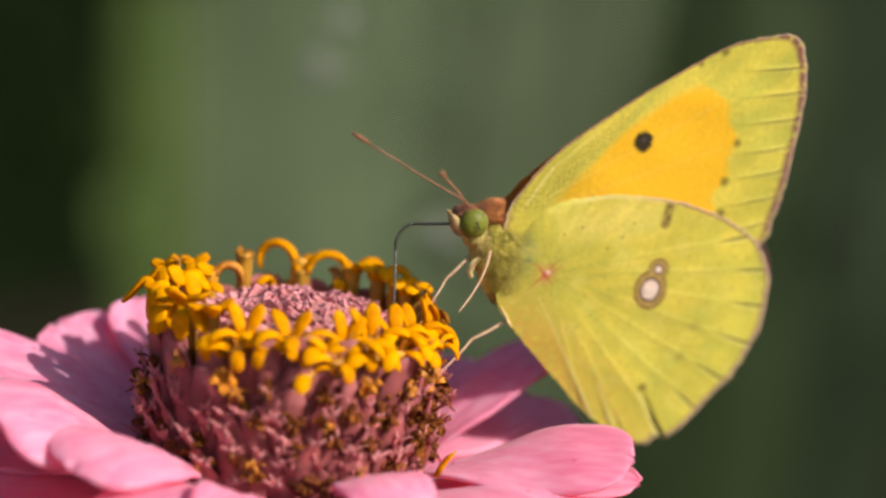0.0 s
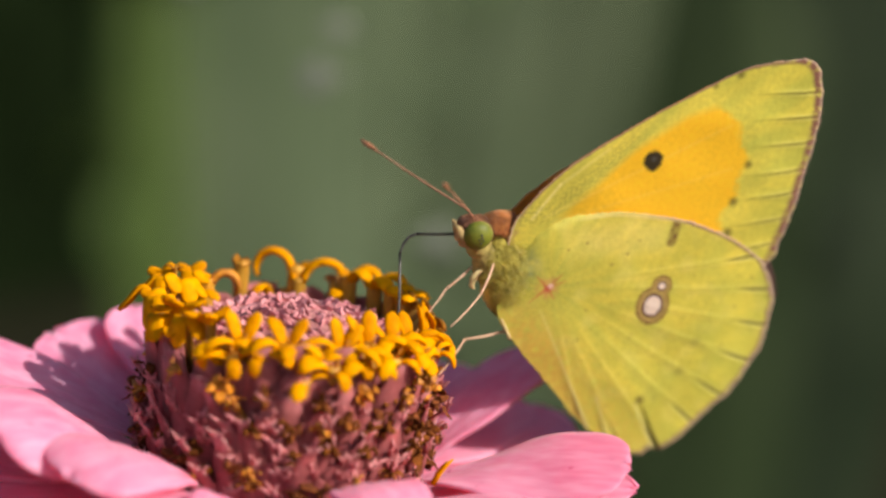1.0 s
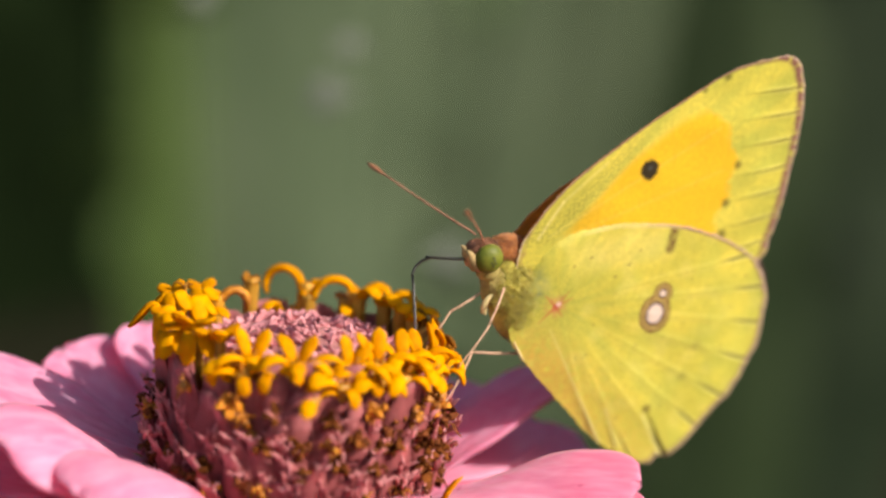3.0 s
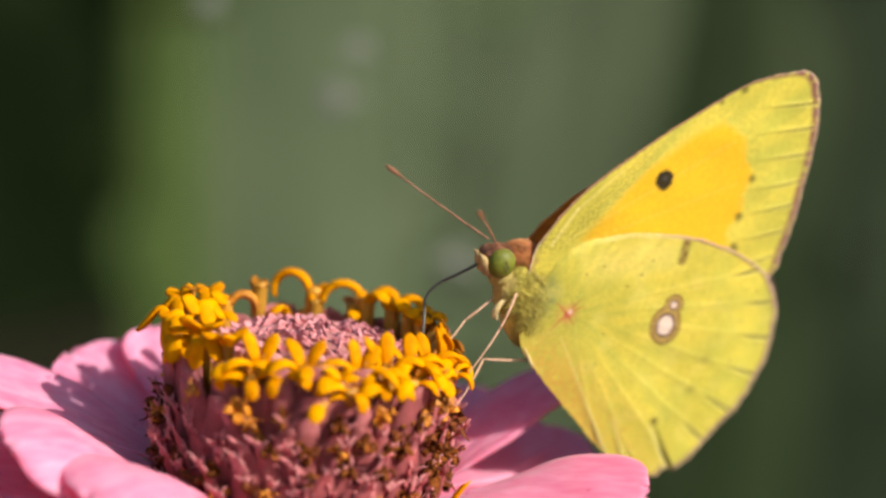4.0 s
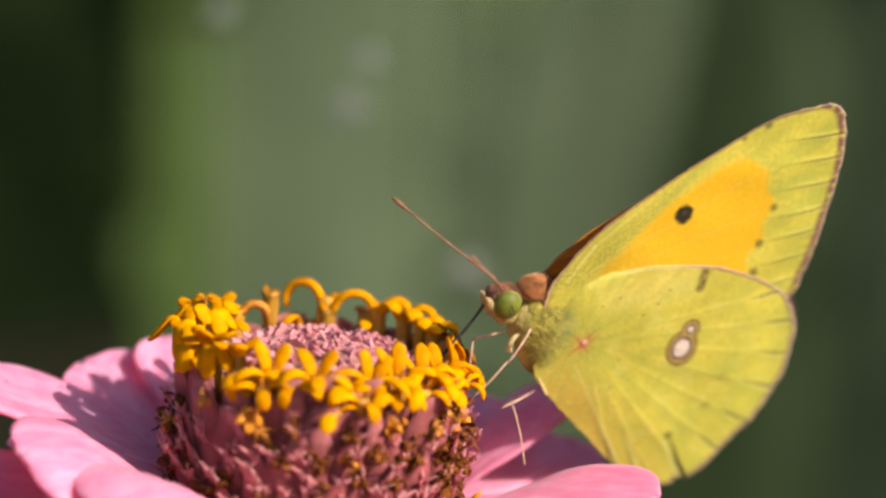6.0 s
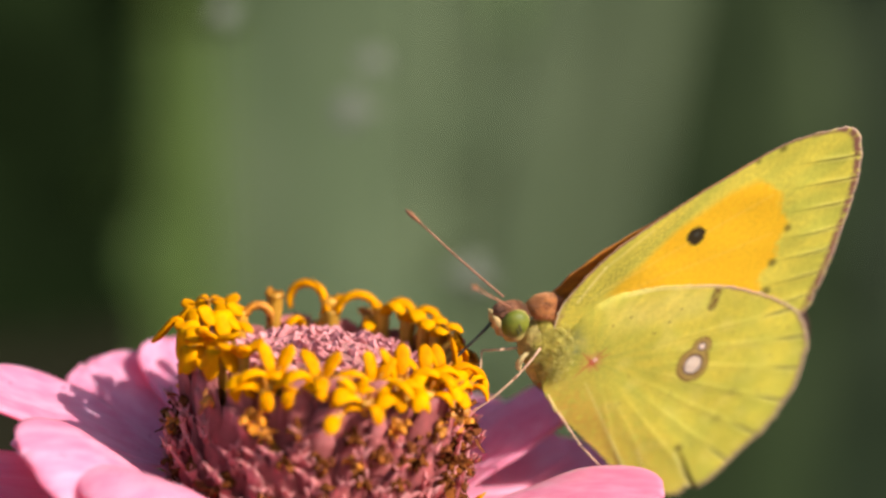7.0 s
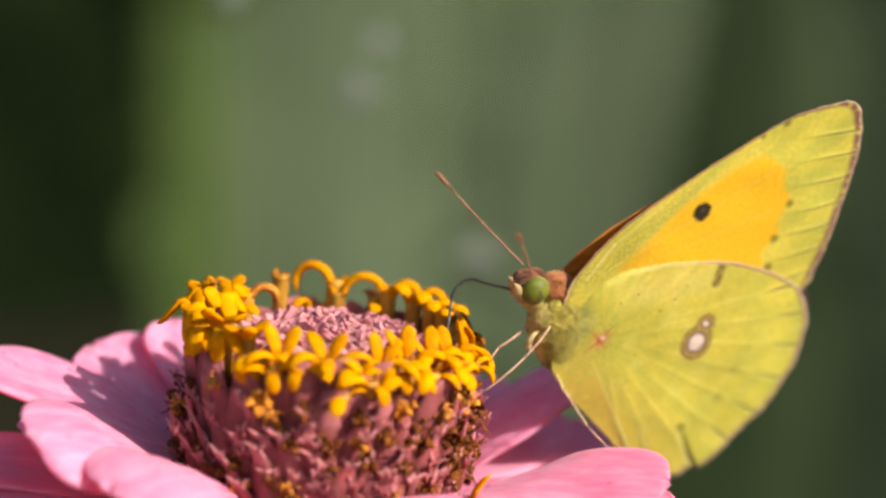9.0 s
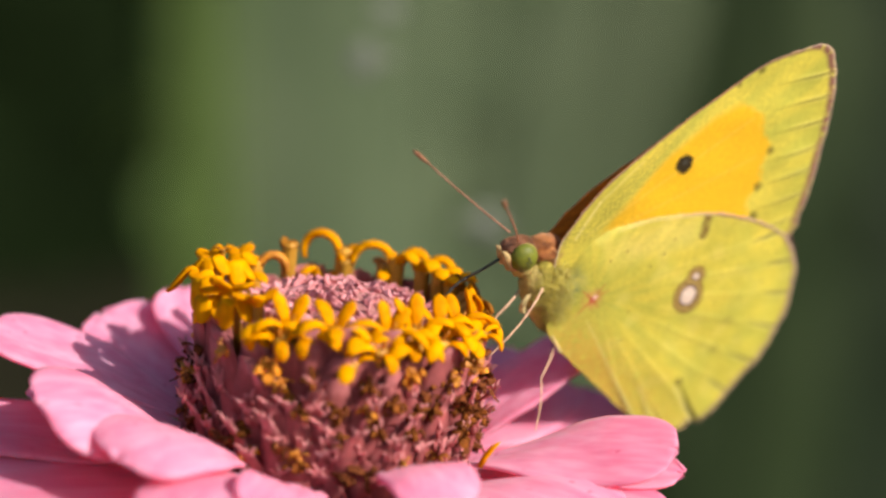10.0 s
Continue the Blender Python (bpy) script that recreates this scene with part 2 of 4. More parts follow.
# nearly black base colour stands in for the deep shade on the hedge
HEDGE_SHADE = mottled("hedge_shade", (0.003, 0.006, 0.002), (0.008, 0.015, 0.005), 9, 0.9, 0.5, gloss=0.02)
ground()
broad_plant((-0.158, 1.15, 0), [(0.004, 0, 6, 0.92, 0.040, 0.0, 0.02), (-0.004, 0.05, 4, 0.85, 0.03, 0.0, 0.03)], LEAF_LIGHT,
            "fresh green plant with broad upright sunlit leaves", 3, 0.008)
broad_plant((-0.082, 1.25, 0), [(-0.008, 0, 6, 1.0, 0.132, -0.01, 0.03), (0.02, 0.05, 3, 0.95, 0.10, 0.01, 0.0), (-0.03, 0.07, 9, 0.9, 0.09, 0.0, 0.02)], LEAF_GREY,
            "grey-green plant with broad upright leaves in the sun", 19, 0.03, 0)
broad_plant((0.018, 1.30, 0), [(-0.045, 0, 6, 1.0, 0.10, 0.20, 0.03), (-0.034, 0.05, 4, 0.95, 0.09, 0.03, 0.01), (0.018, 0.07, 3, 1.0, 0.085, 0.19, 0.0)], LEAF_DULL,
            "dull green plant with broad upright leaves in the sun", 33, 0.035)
broad_plant((0.140, 1.45, 0), [(0, 0, 0, 1.0, 0.13, 0.06, 0.03), (0.05, 0.05, 12, 0.6, 0.09, 0.04, 0.02), (-0.05, 0.04, 4, 0.72, 0.08, -0.05, 0.02)], LEAF_HALF_SHADE,
            "deep green plant with broad upright leaves, half shade put into their colour", 41, 0.02, 0)
broad_plant((0.275, 1.55, 0), [(0, 0, 4, 1.0, 0.14, 0.0, 0.02)], LEAF_SHADE, "dark green plant with broad upright leaves, shade put into their colour", 53)


def faded_flower(x, y, z, size, seed):
    """A withered flower on a thin stalk: a few shrunken petals that hang round a small heart."""
    rnd = random.Random(seed)
    root = thing("faded_flower", pose(x, y, 0), "pale grey withered flower head on a thin stalk", "flower", "withered flowers behind the zinnia")
    piece("stalk", mesh_of("stalk", *tube([(0, 0, 0), (0.004, 0.01, z * 0.5), (0, 0.0006, z)], [0.0006, 0.0002, 0.00014], 8), LEAF_GREY), root)
    piece("heart", mesh_of("heart", *blob((0, 0, z), (size * 0.22, size * 0.2, size * 0.18), 10, 12, 0.2, seed), FADED), root)
    for k in range(6):
        v, f = leaf_mesh("petal", size * rnd.uniform(0.5, 0.9), size * 0.42, rnd.uniform(0.1, 0.5), FADED)
        piece("petal", mesh_of("petal", v, f, FADED), root, pose(0, 0, z, 72, -14, 30) @ Matrix.Diagonal((1.5, 0.7, 1, 1)) @ pose(0, 0, 0, 0, 0, 60 * k + rnd.uniform(-20, 20)) @ pose(0, 0, 0, 0, rnd.uniform(-20, 10), 0))


faded_flower(-0.0146, 0.12, 0.601, 0.0026, 2)
faded_flower(-0.0117, 0.115, 0.6073, 0.0018, 5)
faded_flower(-0.0005, 0.125, 0.580, 0.0030, 7)
faded_flower(-0.030, 0.12, 0.6124, 0.0022, 11)


def hedge():
    """The far hedge that closes the garden off, bush by bush."""
    root = thing("hedge", pose(0, 0, 0), "tall hedge far behind the flower bed, deep shade put into its dark green", "hedge")
    for k in range(9):
        rows, cols = 30, 14
        xs, zs = np.linspace(-4.05 + 0.9 * k, -3.05 + 0.9 * k, cols), np.linspace(0, 2.3 + 0.1 * (k % 3), rows)
        verts = []
        for z in zs:
            for j, x in enumerate(xs):
                swell = 0.22 * math.sin(math.pi * j / (cols - 1))
                verts.append((x, 3.1 - swell + 0.14 * noise.noise(Vector((x * 6, z * 6, k))) + 0.08 * noise.noise(Vector((x * 19, z * 19, k))), z))
        n = len(verts)
        verts += [(x, 3.7, z) for x, _, z in verts]
        top = (rows - 1) * cols
        faces = grid_faces(rows, cols) + grid_faces(rows, cols, n, flip=True)
        faces += [(top + j, top + j + 1, n + top + j + 1, n + top + j) for j in range(cols - 1)]
        piece("bush", mesh_of("bush", verts, faces, HEDGE_SHADE), root)


hedge()

# ---- the zinnia ----
FLOWER = pose(-10.7 * MM, -0.8 * MM, 595.3 * MM, 2.8, 4.2, 0)
zinnia = thing("zinnia", FLOWER, "pink zinnia in full bloom with a ring of yellow florets", "flower")


def mm(solid):
    v, f = solid
    return [Vector(p) * MM for p in v], f


def core():
    """The swollen receptacle under the florets."""
    line = [(0, 1.1), (3, 0.8), (6, 0.0), (8.0, -1.5), (9.0, -3), (9.6, -6), (10.0, -10), (9.6, -12), (7, -13.5), (2.5, -16)]
    verts = [(r * math.cos(a), r * math.sin(a), z) for r, z in spline(line, 4) for a in np.linspace(0, 2 * math.pi, 48, endpoint=False)]
    rows = len(verts) // 48
    piece("receptacle", mesh_of("receptacle", *mm((verts, grid_faces(rows, 48, wrap=True, flip=True))), CORE), zinnia)


def petal_mesh(length, width, rise, curl, cup, twist, seed):
    """A ray petal from the origin along +x: narrow at its foot, broad and blunt at its end, with fine ribs."""
    rnd = random.Random(seed)
    nu, nv = 34, 19
    top = np.zeros((nu, nv, 3))
    x = z = 0.0
    lean = rnd.uniform(-1, 1)
    for i in range(nu):
        u = i / (nu - 1)
        a = radians(rise + curl * u * u)
        if i:
            x, z = x + length / (nu - 1) * math.cos(a), z + length / (nu - 1) * math.sin(a)
        w = width / 2 * (0.36 + 0.64 * float(ramp01(u, 0.0, 0.55)))
        if u > 0.74:
            w *= max(0.0, 1 - ((u - 0.74) / 0.2602) ** 2.5) ** 0.45 * 0.97 + 0.03
        tw = radians(twist) * float(ramp01(u, 0.05, 0.7))
        for j in range(nv):
            v = 2 * j / (nv - 1) - 1
            rib = 0.07 * math.cos(v * math.pi * 4.5) * math.sin(math.pi * min(1, u * 1.3 + 0.05)) if u < 0.75 else 0.07 * math.cos(v * math.pi * 4.5) * (1 - u) * 2
            h = cup * w * v * v + rib + 0.25 * noise.noise(Vector((u * 3, v * 1.4, seed)))
            s = v * w
            end = -0.5 * max(0, 1 - abs(v) * 2.2) * float(ramp01(u, 0.9, 1.0))
            top[i, j] = (x - math.sin(a) * h * math.cos(tw) + end,
                         s * math.cos(tw) - h * math.sin(tw) + 0.5 * lean * u * u,
                         z + s * math.sin(tw) + h * math.cos(a) * math.cos(tw))
    return mm(sheet_solid(top, 0.28))


# azimuth (0 right, 90 away, 180 left), radius and height of the foot, length, width, rise, curl, cup, twist
BACK_PETALS = [
    (36, 9.0, -14.0, 18.0, 9.0, 14, -5, -0.1, 12), (34, 9.1, -13.4, 17.8, 6.6, 41, -29, -0.10, 4), (62, 9.2, -11.0, 15, 9, 14, -6, 0.1, 0),
    (84, 9.2, -11.0, 15, 9, 14, -8, 0.1, 0), (106, 9.2, -11.0, 15, 9, 14, -6, 0.1, 0), (47, 9.0, -13.6, 17, 10.5, 16, -6, 0.0, 8),
    (131, 9.2, -11.0, 13.6, 8.6, 32, 2, 0.15, 0), (150, 9.2, -11.0, 14.5, 9.5, 25, -4, 0.1, -10), (174, 9.2, -10.2, 18.5, 8.0, 21, -8, 0.05, -8),
]
FRONT_PETALS = [
    (214, 9.4, -12.2, 16.8, 10.0, 43, -50, -0.25, -25), (231, 9.3, -10.6, 14.0, 9.0, 36, -66, -0.15, -12), (247, 9.4, -11.2, 15, 9, 22, -48, -0.1, 0),
    (262, 9.8, -11.6, 12, 6.0, 30, -62, -0.1, -22), (297, 9.8, -10.9, 12, 6.4, 42, -100, -0.1, 6), (330, 9.3, -11.8, 14.8, 8.5, 14, -34, -0.1, 14),
    (-13, 9.3, -10.8, 16.9, 7.2, 16, -11, -0.1, 30),
]
UNDER_PETALS = [
    (-7, 9.0, -12.3, 17.3, 4.6, 12, -12, 0.0, 20), (-19, 9.0, -13.6, 17.5, 8.5, 9, -14, 0, 18), (190, 9.0, -12.2, 20, 10, 11, -12, 0.0, -6), (196, 9.2, -10.4, 14, 9, 21, -16, 0.0, -4),
    (212, 9.0, -12.9, 20, 11, 9.5, -14, 0.0, -4), (236, 9.0, -13.4, 20, 10, 5, -14, 0.0, 0), (280, 9.4, -12.2, 15, 9, 14, -50, -0.1, 0),
    (313, 9.4, -12.2, 15, 9, 10, -40, -0.1, 8),
]


def petals():
    for k, (az, r, z, *shape) in enumerate(BACK_PETALS + FRONT_PETALS + UNDER_PETALS):
        a = radians(az)
        m = pose(r * math.cos(a) * MM, r * math.sin(a) * MM, z * MM, 0, 0, az)
        piece("petal", mesh_of("petal", *petal_mesh(*shape, k + 1), PETAL), zinnia, m)


def lobe(turn, length, width, start, bend, thick=0.32, late=1.0, foot=0.6, out=0.4, hang=False):
    """One fleshy strap of a floret: rises from the mouth of the tube, rolls outwards and ends round."""
    nu, nv = 13, 7
    top, deep = np.zeros((nu, nv, 3)), np.zeros((nu, nv))
    x, z = out, 0.0
    for i in range(nu):
        u = i / (nu - 1)
        a = radians(start - bend * (float(ramp01(u, 0.0, 0.55)) if hang else u**late))
        if i:
            x, z = x + length / (nu - 1) * math.cos(a), z + length / (nu - 1) * math.sin(a)
        w = width / 2 * (foot + (1 - foot) * float(ramp01(u, 0.0, 0.5)))
        if u > 0.7:
            w *= math.sqrt(max(0, 1 - ((u - 0.7) / 0.305) ** 2))
        for j in range(nv):
            v = 2 * j / (nv - 1) - 1
            h = -0.30 * w * v * v
            top[i, j] = (x - math.sin(a) * h, v * w, z + math.cos(a) * h)
            deep[i, j] = thick * (1 - 0.55 * v * v) * (1 - 0.5 * max(0, u - 0.8) / 0.2)
    verts, faces = sheet_solid(top, deep)
    spin = Matrix.Rotation(turn, 3, "Z")
    return [spin @ Vector(p) for p in verts], faces


def floret_meshes(straps, seed, tall=4.4, mat=None, broad=1.0, flare=1.0, plump=1.06, thick=0.40, late=0.85, foot=0.6, out=0.4, hang=False):
    """A floret: its lobes (way from outwards, length, bend, width), its tube and its style."""
    rnd = random.Random(seed)
    lobes = [lobe(radians(way + rnd.uniform(-10, 10)), length * rnd.uniform(0.9, 1.1), width * plump, rnd.uniform(78, 92), bend * rnd.uniform(0.9, 1.1), thick, late, foot, out, hang) for way, length, bend, width in straps]
    stalk = tube([(0, 0, -tall), (0, 0, -tall * 0.5), (0, 0, -0.9), (0, 0, -0.1), (0, 0, 0.25)], [0.40 * broad, 0.44 * broad, 0.50 * broad, 0.60 * broad * flare, 0.66 * broad * flare], 10)
    style = tube([(0.1, 0, 0), (0.15, 0.1, 0.7), (0.3, 0.15, 1.1)], [0.12, 0.11, 0.07], 6)
    return (mesh_of("crown", *mm(joined(*lobes)), mat or YELLOW), mesh_of("tube", *mm(stalk), OCHRE), mesh_of("style", *mm(style), WITHERED))


def florets():
    """The ring of open florets: two tiers in front, a crowded cluster at one side, tall arching ones at the back."""
    rnd = random.Random(4)

    def plant(kind, az, r, up, side, lean, spin, size=1.0):
        a = radians(az)
        m = pose(r * math.cos(a) * MM, r * math.sin(a) * MM, up * MM, 0, 0, az) @ pose(0, 0, 0, side, lean, 0) @ pose(0, 0, 0, 0, 0, spin)
        m = m @ Matrix.Scale(size, 4)
        f = piece("floret", kind[0], zinnia, m)
        piece("tube", kind[1], f)
        if kind[2]:
            piece("style", kind[2], f)

    # lobes: way from outwards, length, bend, width
    star = [floret_meshes(((62, 3.3, 150, 1.0), (-75, 3.4, 145, 1.0), (142, 2.5, 55, 1.1), (-142, 2.6, 65, 1.08)), 11),
            floret_meshes(((15, 2.8, 150, 1.05), (90, 3.2, 140, 1.0), (-60, 3.4, 150, 1.0), (160, 2.5, 50, 1.08), (-130, 2.7, 75, 1.08)), 12),
            floret_meshes(((55, 3.4, 140, 1.0), (-90, 3.3, 130, 1.0), (132, 2.6, 65, 1.08), (-155, 2.5, 55, 1.1)), 13)]
    hung = [floret_meshes(((95, 3.2, 150, 1.0), (-75, 3.4, 150, 1.0), (20, 2.4, 160, 0.95)), 14),
            floret_meshes(((-50, 3.2, 150, 1.05), (70, 3.0, 165, 1.0)), 15)]
    # upper and lower tier: azimuth, radius, height of the mouth, turn on its stalk
    for k, (az, r, up, spin) in enumerate(((251, 9.6, 0.3, 30), (270, 9.6, 0.45, -8), (294, 9.6, 0.25, -5), (308, 9.3, 0.35, 8), (322, 9.4, 0.3, -12),
                                           (337, 9.4, 0.0, 10), (352, 9.8, -0.4, -10), (8, 10.0, -0.7, 12))):
        plant(star[k % 3], az, r, up, rnd.uniform(-6, 6), (32 if az < 90 or az > 345 else 10) + rnd.uniform(-4, 6), spin)
    for k, (az, r, up, spin) in enumerate(((249, 10.2, -0.4, 10), (277, 10.4, -1.7, 30), (289, 10.3, -0.7, 0), (304, 10.3, -0.6, -30), (317, 10.3, -0.5, 20), (335, 10.3, -0.9, 0), (350, 10.4, -1.0, -15), (243, 9.8, 0.2, 20), (260, 9.7, 0.0, -20), (282, 9.6, 0.1, 15), (300, 9.7, -0.1, -10), (329, 9.7, -0.1, 25))):
        plant(hung[k % 2], az, r, up, rnd.uniform(-8, 8), 24 + rnd.uniform(-5, 5), spin)
    # the crowded ones at the side: azimuth, radius, height, then plump lobes by the way across the flower (0 right, 180 left)
    for k, (az, r, up, straps) in enumerate((
            (181, 10.3, 1.5, ((181, 4.0, 135, 0.95), (290, 2.4, 140, 1.2))), (172, 10.0, 2.2, ((250, 2.3, 140, 1.2), (190, 2.0, 130, 1.2), (310, 2.4, 145, 1.2), (60, 1.5, 60, 1.1), (120, 1.5, 60, 1.1))),
            (151, 9.3, 1.9, ((245, 2.3, 145, 1.2), (315, 2.2, 140, 1.2), (10, 1.7, 110, 1.1), (60, 1.8, 70, 1.2), (140, 1.7, 70, 1.2))), (189, 9.9, 1.3, ((225, 3.2, 150, 1.35), (272, 3.6, 150, 1.4), (320, 3.3, 150, 1.35), (140, 1.8, 80, 1.2))),
            (163, 8.9, 1.7, ((285, 3.2, 150, 1.35), (335, 2.8, 140, 1.3), (225, 2.6, 145, 1.25))), (233, 9.2, 1.5, ((275, 2.8, 60, 1.3), (30, 1.6, 60, 1.1), (190, 2.0, 80, 1.1))),
            (203, 10.2, 0.6, ((188, 3.0, 160, 1.2), (245, 2.7, 155, 1.25), (312, 3.0, 155, 1.25))), (221, 9.8, 1.3, ((250, 3.2, 155, 1.3), (305, 3.2, 150, 1.3), (200, 2.8, 150, 1.25))),
            (236, 10.2, -0.2, ((265, 2.6, 160, 1.1), (330, 2.2, 150, 1.1))), (210, 9.2, 1.3, ((255, 2.7, 70, 1.3), (320, 2.5, 80, 1.25), (190, 2.4, 90, 1.2))))):
        kind = floret_meshes(straps, 50 + k, 4.4, None, 0.8, 0.9, 1.05, 0.55, 0.95, 0.8, 0.2, True)
        plant((kind[0], kind[1], None), az, r, up, rnd.uniform(-4, 4), 13 if r > 9.5 else 4, -az)
    # the tall ones at the back: azimuth, radius, height, then lobes by the way across the flower (0 right, 180 left)
    for k, (az, r, up, mat, straps) in enumerate((
            (139, 9.4, 1.1, WITHERED, ((5, 4.6, 190, 0.9), (190, 0.8, 90, 0.9))), (120, 9.3, 2.2, UMBER_FLORET, ((30, 0.7, 60, 1.0), (170, 0.9, 40, 1.0), (290, 0.6, 60, 1.0))),
            (93, 9.3, 1.8, YELLOW, ((176, 6.5, 190, 1.05), (15, 1.2, 90, 0.8))), (92, 9.0, 1.0, YELLOW, ((2, 6.2, 198, 1.1), (200, 1.0, 80, 0.8))),
            (67, 9.3, 1.5, YELLOW, ((-4, 4.2, 180, 1.3), (-50, 3.2, 170, 1.1), (150, 1.4, 100, 1.0))), (53, 9.4, 1.3, YELLOW, ((-8, 4.0, 178, 1.25), (-60, 3.0, 160, 1.1), (190, 1.2, 90, 1.0))),
            (74, 9.8, 0.8, SPENT, ((0, 2.0, 150, 0.9), (120, 1.5, 120, 0.9))), (42, 9.4, 1.2, YELLOW, ((-20, 3.2, 170, 1.15), (-90, 2.4, 160, 1.0))), (32, 9.4, 0.9, YELLOW, ((-20, 2.8, 170, 1.1), (-80, 2.4, 160, 1.0), (190, 1.0, 90, 0.9))))):
        kind = floret_meshes(straps, 30 + k, 5.0, mat, 1.25, 0.85, 1.25, 0.66, 1.1, 0.95, 0.1)
        plant((kind[0], kind[1], None), az, r, up, rnd.uniform(-4, 4), rnd.uniform(-3, 3), -az)
    brown = floret_meshes(((0, 2.2, 120, 0.9), (90, 2.0, 120, 0.9), (180, 1.8, 110, 0.9), (270, 2.2, 130, 0.9)), 19, 5.0, UMBER_FLORET)
    for az, r, up, side, lean, spin in ((25, 10.1, 0.2, 0, 45, 0), (17, 10.2, 0.0, -10, 55, 20), (171, 9.2, 3.0, 0, 0, 0)):
        plant((brown[0], brown[1], None), az, r, up, side, lean, spin, 0.35 if az > 90 else 1.1)
    # behind the ring, out of the sun
    for az in (75, 103, 142):
        plant(hung[0], az, 10.0, -0.6, 0, 20, rnd.uniform(0, 360))


def scale_mesh(seed, length, width, curl=0.3, fringe=1.0, narrow=0.45, hairs=0):
    """A papery scale of the disc: a hollow strap with a bent end, blunt or drawn out into a fan of pointed hairs."""
    rnd = random.Random(seed)
    nu, nv = 10, 7
    top = np.zeros((nu, nv, 3))
    side, twist = rnd.uniform(-1.0, 1.0), rnd.uniform(-0.6, 0.6)
    jag = [rnd.uniform(-0.1, 0.35) * fringe - 0.35 * abs(2 * j / (nv - 1) - 1) ** 2 for j in range(nv)]
    for i in range(nu):
        u = i / (nu - 1)
        w = width / 2 * (0.85 + 0.2 * math.sin(math.pi * u)) * (1 - (1 - narrow) * float(ramp01(u, 0.35, 1.0)))
        cx, cy, a = curl * u * u + 2.0 * curl * max(0, u - 0.7), side * u**3, twist * u
        end = max(0, u - 0.72) / 0.28
        for j in range(nv):
            v = 2 * j / (nv - 1) - 1
            top[i, j] = (cx + 0.45 * w * (1 - v * v) + v * w * math.sin(a), cy + v * w * math.cos(a), length * u + jag[j] * end)
    solids = [sheet_solid(top, 0.08)]
    for k in range(hairs):
        v = 2 * (k + 0.5) / hairs - 1
        p = Vector(top[-1, min(nv - 1, int((v + 1) / 2 * nv))]) - Vector((0, 0, 0.25))
        way = Vector((rnd.uniform(-0.3, 0.6), 0.9 * v + rnd.uniform(-0.4, 0.4), rnd.uniform(0.6, 1.2))).normalized()
        hook = Vector((rnd.uniform(0.0, 0.6), 0.5 * v, -0.3))
        reach = rnd.uniform(0.35, 0.85) * fringe
        solids.append(tube([p, p + way * reach * 0.45, p + way * reach * 0.8 + hook * 0.12 * reach, p + way * reach + hook * 0.35 * reach], [0.17, 0.14, 0.09, 0.02], 4))
    return mm(joined(*solids))


